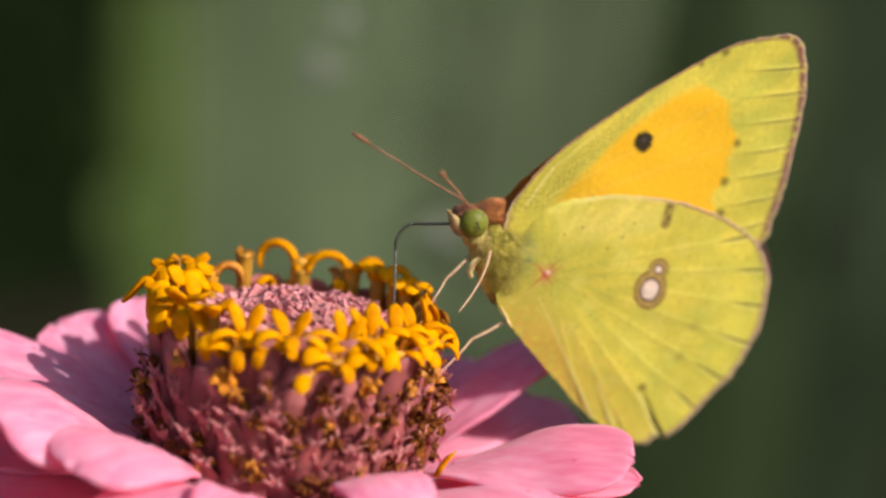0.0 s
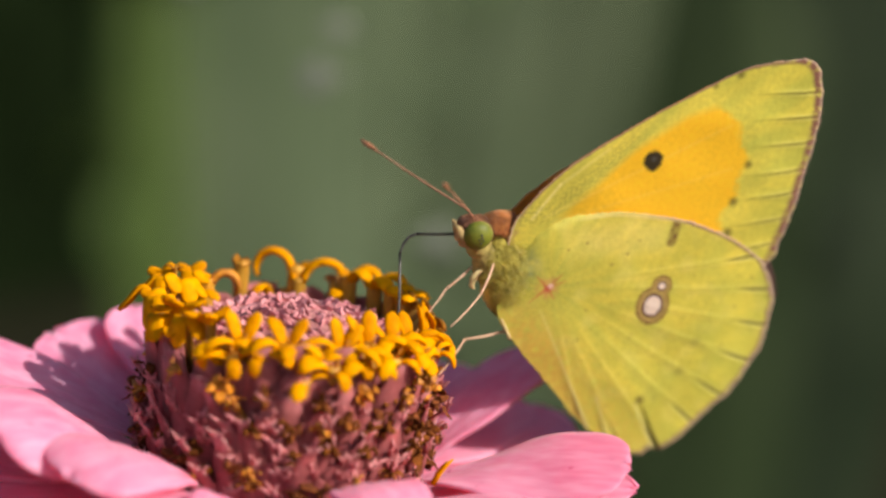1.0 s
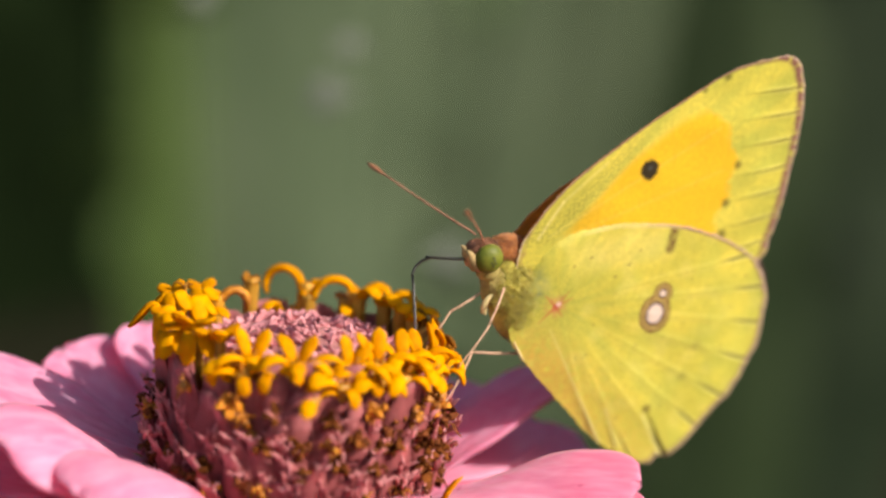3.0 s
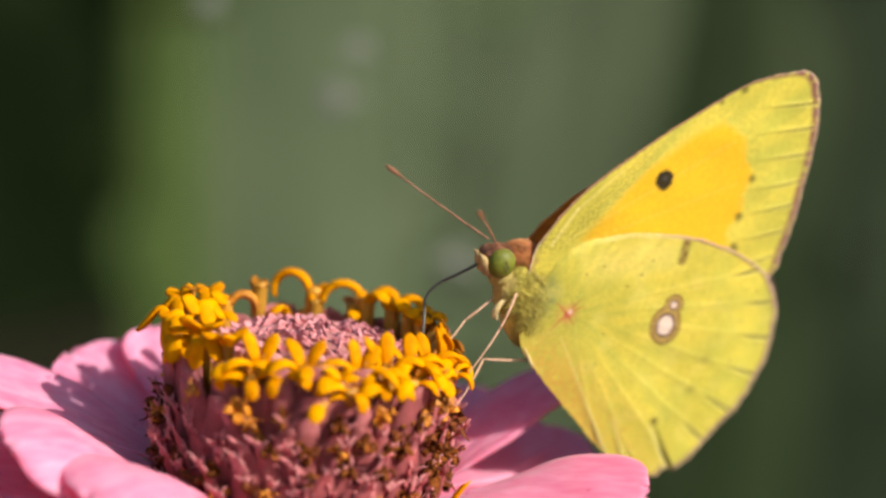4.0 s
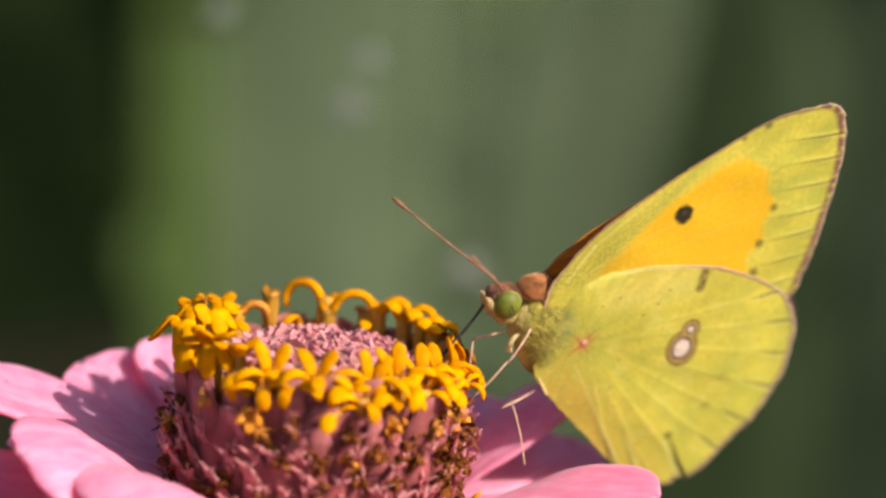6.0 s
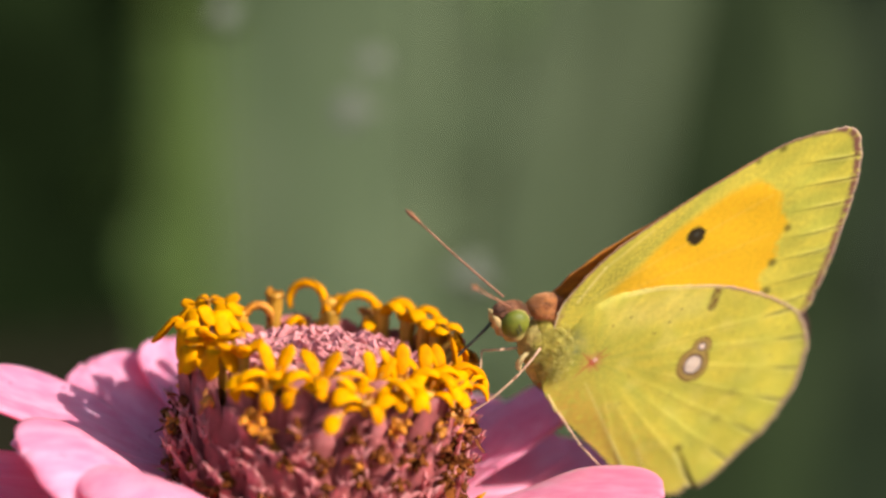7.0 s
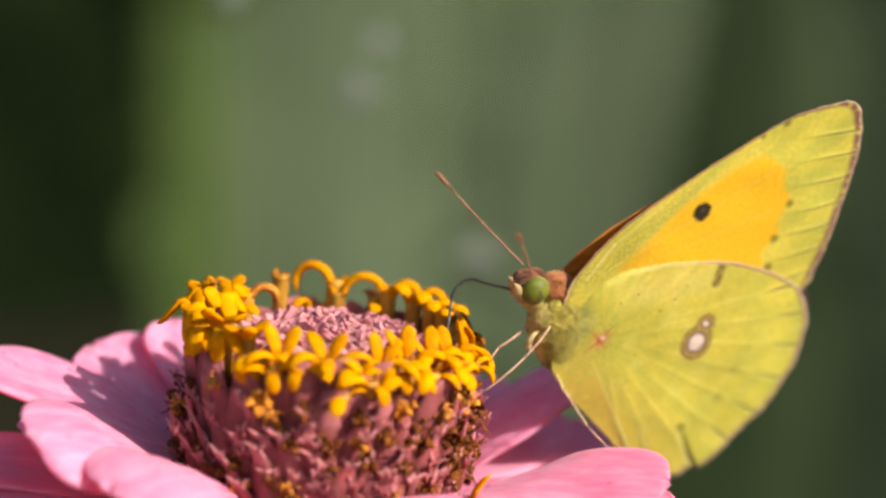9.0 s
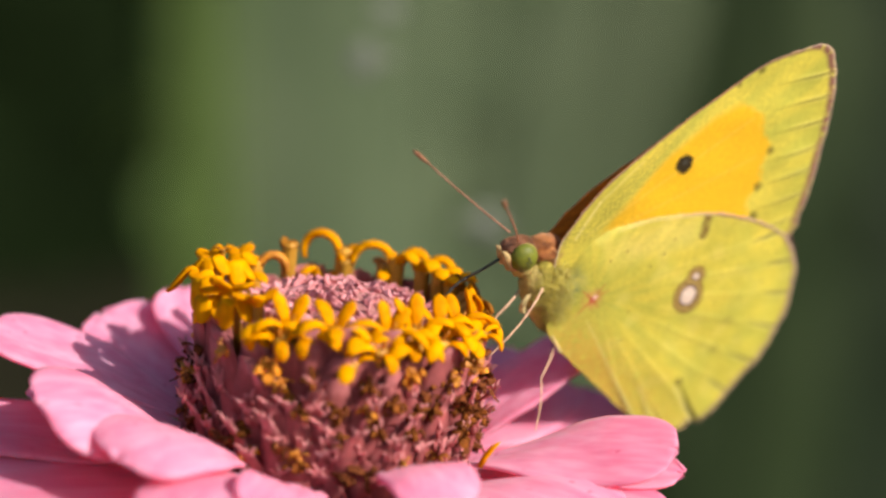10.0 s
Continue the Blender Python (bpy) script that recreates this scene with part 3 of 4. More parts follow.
def papery(name, foot, middle, tip, through_light):
    """The scales' tissue: dull at the foot, clear pale pink towards the point, with fine streaks."""
    m, nodes, links, shader = material(name)
    where, grain, spread = nodes.new("ShaderNodeTexCoord"), nodes.new("ShaderNodeTexNoise"), nodes.new("ShaderNodeMapping")
    spread.inputs["Scale"].default_value = (1.0, 1.0, 0.25)
    grain.inputs["Scale"].default_value, grain.inputs["Detail"].default_value = 2200, 4
    links.new(where.outputs["Object"], spread.inputs["Vector"])
    links.new(spread.outputs[0], grain.inputs["Vector"])
    apart = nodes.new("ShaderNodeSeparateXYZ")
    links.new(where.outputs["Generated"], apart.inputs[0])
    one, own = nodes.new("ShaderNodeMath"), nodes.new("ShaderNodeObjectInfo")
    one.operation, one.inputs[1].default_value = "MULTIPLY_ADD", 0.25
    links.new(grain.outputs["Fac"], one.inputs[0])
    links.new(apart.outputs[2], one.inputs[2])
    two = nodes.new("ShaderNodeMath")
    two.operation, two.inputs[1].default_value = "MULTIPLY_ADD", 0.15
    links.new(own.outputs["Random"], two.inputs[0])
    links.new(one.outputs[0], two.inputs[2])
    ramp = nodes.new("ShaderNodeValToRGB")
    ramp.color_ramp.elements[0].position, ramp.color_ramp.elements[0].color = 0.25, (*foot, 1)
    ramp.color_ramp.elements[1].position, ramp.color_ramp.elements[1].color = 1.35 / 1.5, (*middle, 1)
    links.new(two.outputs[0], ramp.inputs[0])
    last = ramp.color_ramp.elements.new(1.0)
    last.color = (*tip, 1)
    blotch, wide, worn = nodes.new("ShaderNodeTexNoise"), nodes.new("ShaderNodeMapRange"), nodes.new("ShaderNodeHueSaturation")
    blotch.inputs["Scale"].default_value, blotch.inputs["Detail"].default_value = 700, 5
    links.new(where.outputs["Object"], blotch.inputs["Vector"])
    wide.inputs["From Min"].default_value, wide.inputs["From Max"].default_value = 0.3, 0.7
    wide.inputs["To Min"].default_value, wide.inputs["To Max"].default_value = 0.62, 1.22
    links.new(blotch.outputs["Fac"], wide.inputs["Value"])
    links.new(wide.outputs[0], worn.inputs["Value"])
    links.new(ramp.outputs[0], worn.inputs["Color"])
    links.new(worn.outputs[0], shader.inputs["Base Color"])
    shader.inputs["Roughness"].default_value = 0.7
    relief = nodes.new("ShaderNodeBump")
    relief.inputs["Strength"].default_value, relief.inputs["Distance"].default_value = 0.8, 0.00015
    links.new(grain.outputs["Fac"], relief.inputs["Height"])
    links.new(relief.outputs[0], shader.inputs["Normal"])
    thin, mix = nodes.new("ShaderNodeBsdfTranslucent"), nodes.new("ShaderNodeMixShader")
    links.new(worn.outputs[0], thin.inputs[0])
    mix.inputs[0].default_value = through_light
    links.new(shader.outputs[0], mix.inputs[1])
    links.new(thin.outputs[0], mix.inputs[2])
    links.new(mix.outputs[0], nodes["Material Output"].inputs[0])
    return m


SCALE = papery("scale_tissue", (0.38, 0.090, 0.098), (0.60, 0.168, 0.176), (0.78, 0.34, 0.355), 0.5)
BRACT = papery("bract_tissue", (0.31, 0.076, 0.078), (0.42, 0.110, 0.115), (0.55, 0.18, 0.188), 0.40)
HUSK = mottled("husk_brown", (0.05, 0.013, 0.005), (0.24, 0.075, 0.016), 1300, 0.85, 0.5, (1, 1, 1), 0, None, 0.25, gloss=0.05)


def crumpled(solid, seed):
    verts, faces = solid
    return [Vector(p) + 0.22 * noise.noise_vector(Vector(p) * 1.9 + Vector((seed, 0, 0))) + 0.12 * noise.noise_vector(Vector(p) * 5 + Vector((0, seed, 0))) for p in verts], faces


def star_mesh(seed, size):
    """A shrivelled floret: crumpled lobes curled round a small heart."""
    rnd = random.Random(seed)
    solids = [lobe(2 * math.pi * k / 5 + rnd.uniform(-0.5, 0.5), size * rnd.uniform(0.6, 1.3), rnd.uniform(0.4, 0.75), rnd.uniform(30, 110), rnd.uniform(60, 260), 0.10, 1.0, 0.8, 0.12) for k in range(5)]
    solids.append(tube([(0, 0, -0.5), (0, 0, 0), (0.1, 0.1, 0.4)], [0.2, 0.32, 0.15], 7))
    return mm(crumpled(joined(*solids), seed))


def disc():
    """Scales in spirals round the side and over the top, with withered florets between them."""
    rnd = random.Random(21)
    side = [mesh_of("scale", *scale_mesh(40 + k, 4.0 + 0.4 * (k % 3), 2.0 + 0.2 * (k % 3), 0.25 + 0.2 * (k % 4), 1.6, 0.34, 3), SCALE) for k in range(12)]
    upper = [mesh_of("scale", *scale_mesh(60 + k, 4.6 + 0.5 * (k % 3), 2.9 + 0.3 * (k % 2), 0.15, 0.5, 0.72), BRACT) for k in range(6)]
    low = [mesh_of("scale", *scale_mesh(70 + k, 3.0 + 0.3 * (k % 3), 1.9, 0.5, 1.5, 0.34, 3), SCALE) for k in range(6)]
    stars = [mesh_of("withered_floret", *star_mesh(80 + k, 1.3 + 0.25 * (k % 2)), (HUSK, BROWN, WITHERED, BROWN, HUSK)[k]) for k in range(5)]
    golden = math.pi * (3 - math.sqrt(5))
    for k in range(296):
        s = k / 295
        z = -4.4 - 8.6 * s
        r = 9.3 + 0.9 * min(1, s * 1.5) + rnd.uniform(-0.2, 0.2)
        az = math.degrees(k * golden) + rnd.uniform(-5, 5)
        a = radians(az)
        r -= 0.9 * max(0.0, math.cos(a)) ** 2 * s
        m = pose(r * math.cos(a) * MM, r * math.sin(a) * MM, z * MM, 0, 0, az)
        tilt = m @ pose(0, 0, 0, rnd.uniform(-9, 9), 1 + 4 * s + rnd.uniform(-4, 6), rnd.uniform(-20, 20))
        if s > 0.2 and rnd.random() < (0.32 if s < 0.6 else 0.45):
            kind = rnd.choice(stars if s < 0.5 else stars[:4])
            piece("withered_floret", kind, zinnia, m @ pose(rnd.uniform(0.7, 1.3) * MM, rnd.uniform(-0.8, 0.8) * MM, (3.2 if s < 0.6 else 2.4) * MM, 0, rnd.uniform(30, 65), rnd.uniform(0, 360)))
            if rnd.random() < 0.15:
                continue
        if s < 0.32:
            piece("scale", rnd.choice(upper), zinnia, tilt)
            continue
        piece("scale", rnd.choice(low) if rnd.random() < 0.1 + 0.6 * s else rnd.choice(side), zinnia, tilt)
    solids = []
    tips = [scale_mesh(75 + k, 1.5, 1.6, 0.2, 0.45, 0.55, k % 2) for k in range(4)]
    for k in range(430):
        r = 8.6 * math.sqrt((k + 0.5) / 430)
        a = k * golden
        z = float(np.interp(r, [0, 3, 6, 8.6], [1.2, 0.9, 0.1, -1.5]))
        m = pose(r * math.cos(a) * MM, r * math.sin(a) * MM, (z - 0.75) * MM, 0, 0, math.degrees(a)) @ pose(0, 0, 0, rnd.uniform(-20, 20), r * 2 + rnd.uniform(-12, 12), rnd.uniform(-180, 180))
        grow, tip = rnd.uniform(0.6, 1.0), rnd.choice(tips)
        solids.append(([m @ (p * grow) for p in tip[0]], tip[1]))
    tagged(piece("top_scale", mesh_of("top_scale", *joined(*solids), CHAFF_TIP), zinnia), kind="stuff")


def spent_florets():
    """Larger spent florets, orange and curled, on the side of the disc."""
    kinds = [mesh_of("withered_floret", *mm(crumpled(joined(*[lobe(radians(72 * j + 20 * k), 1.25 - 0.1 * k, 0.70 - 0.08 * k, 75 + 22 * (j % 3) - 8 * k, 130 + 70 * (j % 2), 0.16, 1.0, 0.7, 0.2) for j in range(5)],
             tube([(0, 0, -0.5), (0, 0, 0), (0.1, 0, 0.3)], [0.2, 0.3, 0.12], 8)), 5 + k)), mat) for k, mat in enumerate((SPENT, WITHERED, HUSK))]
    for az, z, k in ((247, -2.4, 0), (302, -2.6, 0), (321, -3.2, 1), (333, -2.2, 1), (225, -2.0, 1), (263, -2.8, 2), (284, -3.2, 2), (295, -4.6, 2), (313, -5.2, 2), (328, -5.6, 2), (340, -6.6, 2), (288, -6.4, 2), (303, -6.8, 2)):
        a = radians(az)
        piece("withered_floret", kinds[k], zinnia, pose(11.1 * math.cos(a) * MM, 11.1 * math.sin(a) * MM, z * MM, 0, 0, az) @ pose(0, 0, 0, 0, 62, az * 3))


def stem():
    line = [(0, 0, -15), (1.5, 1, -40), (0, 4, -150), (-8, 10, -350), (-10, 14, -594)]
    piece("stem", mesh_of("stem", *mm(tube(spline(line, 8), np.linspace(2.2, 3.4, 33), 10)), STEM), zinnia)
    cup = [(3, -16.5), (7.0, -15.6), (8.6, -14.6), (9.0, -13.8)]
    verts = [(r * math.cos(a), r * math.sin(a), z) for r, z in cup for a in np.linspace(0, 2 * math.pi, 32, endpoint=False)]
    piece("calyx", mesh_of("calyx", *mm((verts, grid_faces(4, 32, wrap=True))), STEM), zinnia)
    for z, az in ((-120, 20), (-120, 200), (-260, 110), (-260, 290)):
        v, f = leaf_mesh("leaf", 0.07, 0.028, 0.3, LEAF)
        piece("leaf", mesh_of("leaf", v, f, LEAF), zinnia, pose(0, 0.004, z * MM, 0, -25, az))


def pistils():
    """Yellow forked styles at the feet of some ray petals."""
    for az, r, z, lean in ((-21, 11.8, -10.4, 12), (226, 11.2, -11.6, 40), (232, 11.6, -11.4, 60), (318, 11.4, -11.2, 30)):
        a = radians(az)
        line = [(0, 0, 0), (0.15, 0.1, 0.9), (0.5, 0.2, 1.8), (0.9, 0.1, 2.4)]
        me = mesh_of("pistil", *mm(tube(line, [0.22, 0.24, 0.2, 0.05], 7)), YELLOW)
        piece("pistil", me, zinnia, pose(r * math.cos(a) * MM, r * math.sin(a) * MM, z * MM, 0, 0, az) @ pose(0, 0, 0, 0, lean, 0), "small yellow style")


core()
pistils()
petals()
florets()
disc()
spent_florets()
stem()

# ---- the butterfly ----
BUTTERFLY = [  # seconds, place in millimetres, turn in degrees
    (0, 4.85, 2.76, 599.93, 12.1, -2.43, 18.06), (0.2, 4.78, 2.9, 600.27, 12.08, -1.9, 17.05),
    (0.5, 5.34, 1.69, 599.6, 15.68, -1.36, 18.49), (0.7, 5.16, 1.61, 599.82, 16.35, -1.15, 16.62),
    (1, 5.33, 1.54, 599.72, 16.63, -1.03, 16.9), (1.2, 5.12, 1.31, 600, 17.27, -1.14, 15.93),
    (1.5, 5.39, 1.38, 599.64, 12.5, -3.74, 24.78), (1.7, 5.22, 1.24, 599.76, 13.21, -3.88, 23.99),
    (2, 5.57, 0.98, 599.28, 17.73, -3.93, 21.61), (2.2, 5.13, 1.19, 599.51, 14.63, -5.32, 23.66),
    (3.5, 5.4, 1.09, 599.34, 15.11, -4.4, 25.02),
    (4, 5.58, 1.45, 599.26, 14.21, -3.06, 25.08), (4.5, 5.76, 1.71, 599.28, 14.33, -2.25, 25.13),
    (5, 5.85, 1.77, 599.05, 14.97, -2.4, 25.33), (5.5, 5.75, 0.83, 598.67, 15.78, -4.8, 26.79), (5.7, 5.74, 0.72, 598.26, 19.17, -5.37, 24.84),
    (7, 6.25, 0.34, 596.31, 25.76, -6.24, 21.32), (7.5, 6.28, 0.49, 596.32, 25.61, -6.54, 22.03),
    (8, 6.31, 0.67, 596.44, 23.9, -7.05, 23.35), (8.5, 6.54, 1.23, 596.55, 23.56, -6.13, 24.27),
    (9, 6.52, 1.01, 596.45, 24.1, -6.21, 24.82), (9.5, 6.44, 1.05, 596.1, 25.74, -5.79, 24.49),
    (9.8, 5.28, 2.26, 596.73, 21.36, -9.44, 26.53), (10, 5.28, 2.26, 596.73, 21.36, -9.44, 26.53),
]


def butterfly_at(row):
    t, x, y, z, rx, ry, rz = row
    return pose(x * MM, y * MM, z * MM, rx, ry, rz)


butterfly = thing("butterfly", butterfly_at(BUTTERFLY[0]), "yellow-green clouded butterfly with closed wings feeding on the zinnia", "butterfly")

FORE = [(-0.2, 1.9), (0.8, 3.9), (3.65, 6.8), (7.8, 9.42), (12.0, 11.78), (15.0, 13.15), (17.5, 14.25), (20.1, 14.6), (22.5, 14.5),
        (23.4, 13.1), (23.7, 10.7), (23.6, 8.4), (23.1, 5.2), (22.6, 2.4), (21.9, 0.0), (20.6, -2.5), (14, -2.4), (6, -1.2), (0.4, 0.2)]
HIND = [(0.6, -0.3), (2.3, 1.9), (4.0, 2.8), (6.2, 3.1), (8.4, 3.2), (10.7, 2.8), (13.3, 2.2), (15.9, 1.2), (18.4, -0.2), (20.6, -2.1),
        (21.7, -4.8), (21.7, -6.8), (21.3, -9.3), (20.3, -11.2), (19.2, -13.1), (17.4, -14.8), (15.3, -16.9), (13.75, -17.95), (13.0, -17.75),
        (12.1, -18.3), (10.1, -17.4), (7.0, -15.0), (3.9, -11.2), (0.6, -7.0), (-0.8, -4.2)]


def near_line(x, z, a, b):
    """Distance to the stretch from a to b, and how far along it."""
    d = np.subtract(b, a)
    s = np.clip(((x - a[0]) * d[0] + (z - a[1]) * d[1]) / (d @ d), 0, 1)
    return np.hypot(x - a[0] - s * d[0], z - a[1] - s * d[1]), s


def laid(colour, over, amount):
    return colour + (np.asarray(over) - colour) * np.clip(amount, 0, 1)[..., None]


def dots(x, z, c, r, soft=0.12, tall=1.0):
    return 1 - ramp01(np.hypot(x - c[0], (z - c[1]) / tall), r - soft, r + soft)


def rough_field(x, z, scale, seed):
    flat = [noise.noise(Vector((a * scale, b * scale, seed))) for a, b in zip(x.ravel(), z.ravel())]
    return np.array(flat).reshape(x.shape)


LIME, LEMON, ORANGE = (0.65, 0.575, 0.080), (0.92, 0.775, 0.11), (1.0, 0.60, 0.022)
FORE_VEINS = [((x - 6.5, z - 0.15 - 0.07 * (8 - z)), (x, z)) for x, z in ((23.5, 11.9), (23.7, 9.9), (23.5, 7.8), (23.2, 5.6), (22.8, 3.7), (22.4, 1.6), (21.8, -0.5))]
HIND_VEINS = [((3.1, -2.8), e) for e in ((20.0, -1.4), (21.7, -4.4), (21.6, -7.6), (20.6, -10.7), (18.6, -13.6), (16.4, -15.9), (13.8, -18.0), (10.4, -17.5), (6.4, -14.2))]


def fore_pattern(x, z, edge):
    n1, n2 = rough_field(x, z, 0.35, 1.0), rough_field(x, z, 2.5, 4.0)
    c = laid(np.zeros((*x.shape, 3)) + LIME, LEMON, 0.55 + 0.5 * n1 + 0.3 * n2)
    # the orange field between the costa and the pale border
    upper = z - np.interp(x, [2.6, 6.4, 9.2, 13, 15, 17], [2.3, 5.5, 8.2, 10.6, 11.2, 11.0])
    border = 18.0 + 0.25 * np.sin(z * 2.1) - 0.35 * np.maximum(0, 5.5 - z) - 0.22 * np.maximum(0, z - 7.0) ** 1.6
    field = ramp01(x, 2.8, 5.0) * (1 - ramp01(upper, -0.6, 0.5)) * (1 - ramp01(x + 0.3 * n2, border - 0.4, border + 0.4))
    c = laid(c, ORANGE, field * 1.0)
    rays = rough_field(np.arctan2(z - 1.9, x - 0.6) * 14, np.hypot(x, z) * 0.15, 1.0, 23.0)
    c = laid(c, (0.52, 0.54, 0.085), (1 - field) * np.clip(0.15 + 0.8 * rays, 0, 0.5))
    c = laid(c, (0.30, 0.30, 0.03), dots(x, z, (2.5, 5.0), 3.5, 2.5) * 0.35)
    for a, b in FORE_VEINS:
        d, s = near_line(x, z, a, b)
        c = laid(c, (0.42, 0.36, 0.03), (1 - ramp01(d, 0.02, 0.12)) * 0.30 * ramp01(s, 0.1, 0.3))
        c = laid(c, (0.16, 0.10, 0.02), (1 - ramp01(d, 0.02, 0.11)) * 0.8 * ramp01(s, 0.25, 0.8))
        # a painted highlight, pale along the side of each vein
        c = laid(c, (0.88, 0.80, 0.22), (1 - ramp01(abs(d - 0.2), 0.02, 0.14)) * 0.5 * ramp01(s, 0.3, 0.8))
    for a, b, amount in (((1.4, 3.0), (3.4, 5.6), 0.4), ((3.4, 5.6), (7.0, 8.2), 0.2), ((2.4, 3.0), (16.5, 9.6), 0.07), ((3.0, 2.6), (17.0, 6.0), 0.06)):
        d, s = near_line(x, z, a, b)
        c = laid(c, (0.95, 0.84, 0.36), (1 - ramp01(d, 0.04, 0.22)) * amount)
        c = laid(c, (0.40, 0.36, 0.05), (1 - ramp01(abs(d - 0.32), 0.04, 0.18)) * amount * 0.4)
    c = laid(c, (0.008, 0.006, 0.004), dots(x, z, (10.55, 7.12), 0.76 + 0.12 * n2, 0.14, 1.1) * 0.97)
    c = laid(c, (0.08, 0.08, 0.08), dots(x, z, (10.6, 7.25), 0.2, 0.15) * 0.7)
    for p, r in (((17.29, 0.67), 0.42), ((17.49, 3.24), 0.36), ((18.32, 6.3), 0.30), ((16.81, 13.65), 0.30), ((14.91, 12.88), 0.22)):
        c = laid(c, (0.05, 0.03, 0.01), dots(x, z, p, r * 0.88, 0.24, 1.1) * 0.72)
    rough_edge = edge + 0.25 * n2
    c = laid(c, (0.30, 0.12, 0.09), (1 - ramp01(rough_edge, 0.48, 0.86)) * (0.9 + 1.3 * n2) * (0.35 + 0.65 * ramp01(x, 19, 22)))
    c = laid(c, (0.70, 0.52, 0.42), (1 - ramp01(edge, 0.08, 0.2)) * 0.7)
    along_costa = ramp01(z - 0.45 * x, 2.5, 4.2) * (1 - ramp01(x, 19, 22))
    c = laid(c, (0.34, 0.17, 0.12), along_costa * (1 - ramp01(edge + 0.3 * n2, 0.25, 0.75)) * 0.75)
    dust = (1 - ramp01(abs(upper - 1.0), 0.2, 1.6)) * (1 - ramp01(x, 6, 13))
    return laid(c, (0.20, 0.20, 0.04), dust * np.clip(0.20 + 0.6 * rough_field(x, z, 5.0, 15.0), 0, 0.4))


def hind_pattern(x, z, edge):
    n1, n2 = rough_field(x, z, 0.3, 7.0), rough_field(x, z, 2.2, 9.0)
    c = laid(np.zeros((*x.shape, 3)) + LIME, LEMON, 0.35 + 0.03 * (x - 6) + 0.6 * n1 + 0.35 * n2)
    streak = rough_field(np.arctan2(z + 2.8, x - 3.1) * 6, np.hypot(x - 3.1, z + 2.8) * 0.4, 1.0, 17.0)
    c = laid(c, (0.50, 0.53, 0.085), np.clip(0.22 + 0.55 * streak + 0.35 * n1, 0, 0.5))
    c = laid(c, (0.90, 0.80, 0.20), (1 - ramp01(abs(z - 1.0), 0.3, 2.2)) * ramp01(x, 3, 6) * (1 - ramp01(x, 11, 14)) * 0.6)
    c = laid(c, (0.27, 0.31, 0.05), dots(x, z, (1.5, -3.4), 4.6, 3.4) * (0.45 + 0.3 * n2 + 0.25 * rough_field(x, z, 5.0, 19.0)))
    c = laid(c, (0.20, 0.26, 0.11), dots(x, z, (1.2, -0.9), 0.9, 0.7, 1.5) * (0.6 + 0.5 * n2))
    c = laid(c, (0.47, 0.47, 0.06), np.clip(0.02 + 0.7 * rough_field(np.arctan2(z + 2.8, x - 3.1) * 9, np.hypot(x - 3.1, z + 2.8) * 0.3, 1.0, 31.0), 0, 0.3))
    c = laid(c, (0.93, 0.82, 0.22), np.clip(0.6 * rough_field(x, z, 0.6, 37.0) - 0.05, 0, 0.25))
    for a, b in HIND_VEINS:
        d, s = near_line(x, z, a, b)
        c = laid(c, (0.40, 0.38, 0.04), (1 - ramp01(d, 0.03, 0.17)) * (0.12 * ramp01(s, 0.15, 0.4) + 0.45 * ramp01(s, 0.78, 0.95)))
        # highlights along the veins are painted pale, here and again near the margin
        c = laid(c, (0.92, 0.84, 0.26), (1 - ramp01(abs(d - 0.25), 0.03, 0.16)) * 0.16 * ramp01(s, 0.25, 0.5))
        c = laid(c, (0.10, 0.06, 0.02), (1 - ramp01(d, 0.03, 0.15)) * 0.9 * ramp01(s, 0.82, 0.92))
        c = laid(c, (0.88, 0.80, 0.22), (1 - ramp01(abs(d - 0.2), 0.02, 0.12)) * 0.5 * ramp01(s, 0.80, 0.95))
    eyespot = (((11.7, -4.95), 1.0, 1.2), ((12.3, -3.32), 0.52, 1.1))
    for rim, shade, soft in ((0.36, (0.20, 0.075, 0.03), 0.07), (0.20, (0.50, 0.33, 0.09), 0.06), (0.04, (0.55, 0.40, 0.12), 0.05), (-0.10, (0.12, 0.035, 0.025), 0.06), (-0.32, (0.92, 0.76, 0.66), 0.08)):
        for centre, r, tall in eyespot:
            c = laid(c, shade, dots(x, z, centre, r + (rim if r > 0.8 else rim * 0.85) + 0.05 * n2, soft, tall))
    d, s = near_line(x, z, (13.0, 2.1), (12.65, 0.35))
    c = laid(c, (0.20, 0.10, 0.03), (1 - ramp01(d, 0.2, 0.52)) * (0.75 + 0.5 * n2))
    c = laid(c, (0.10, 0.05, 0.02), dots(x, z, (11.54, -13.24), 0.32, 0.2) * 0.8)
    for p in ((15.6, -8.4), (14.6, -10.9)):
        c = laid(c, (0.32, 0.26, 0.05), dots(x, z, p, 0.4, 0.35) * 0.5)
    c = laid(c, (0.60, 0.24, 0.09), dots(x, z, (3.0, -2.75), 0.75, 0.6) * (0.45 + 0.8 * n2))
    for tip in ((4.4, -2.3), (2.1, -1.7), (1.6, -3.9), (3.6, -3.7), (4.1, -1.7)):
        d, s = near_line(x, z, (3.0, -2.75), tip)
        c = laid(c, (0.52, 0.10, 0.05), (1 - ramp01(d, 0.05, 0.26 - 0.16 * s)) * (0.8 - 0.5 * s))
    c = laid(c, (0.86, 0.62, 0.55), dots(x, z, (3.25, -2.6), 0.2, 0.12) * 0.8)
    d, s = near_line(x, z, (0.6, -7.0), (10.1, -17.4))
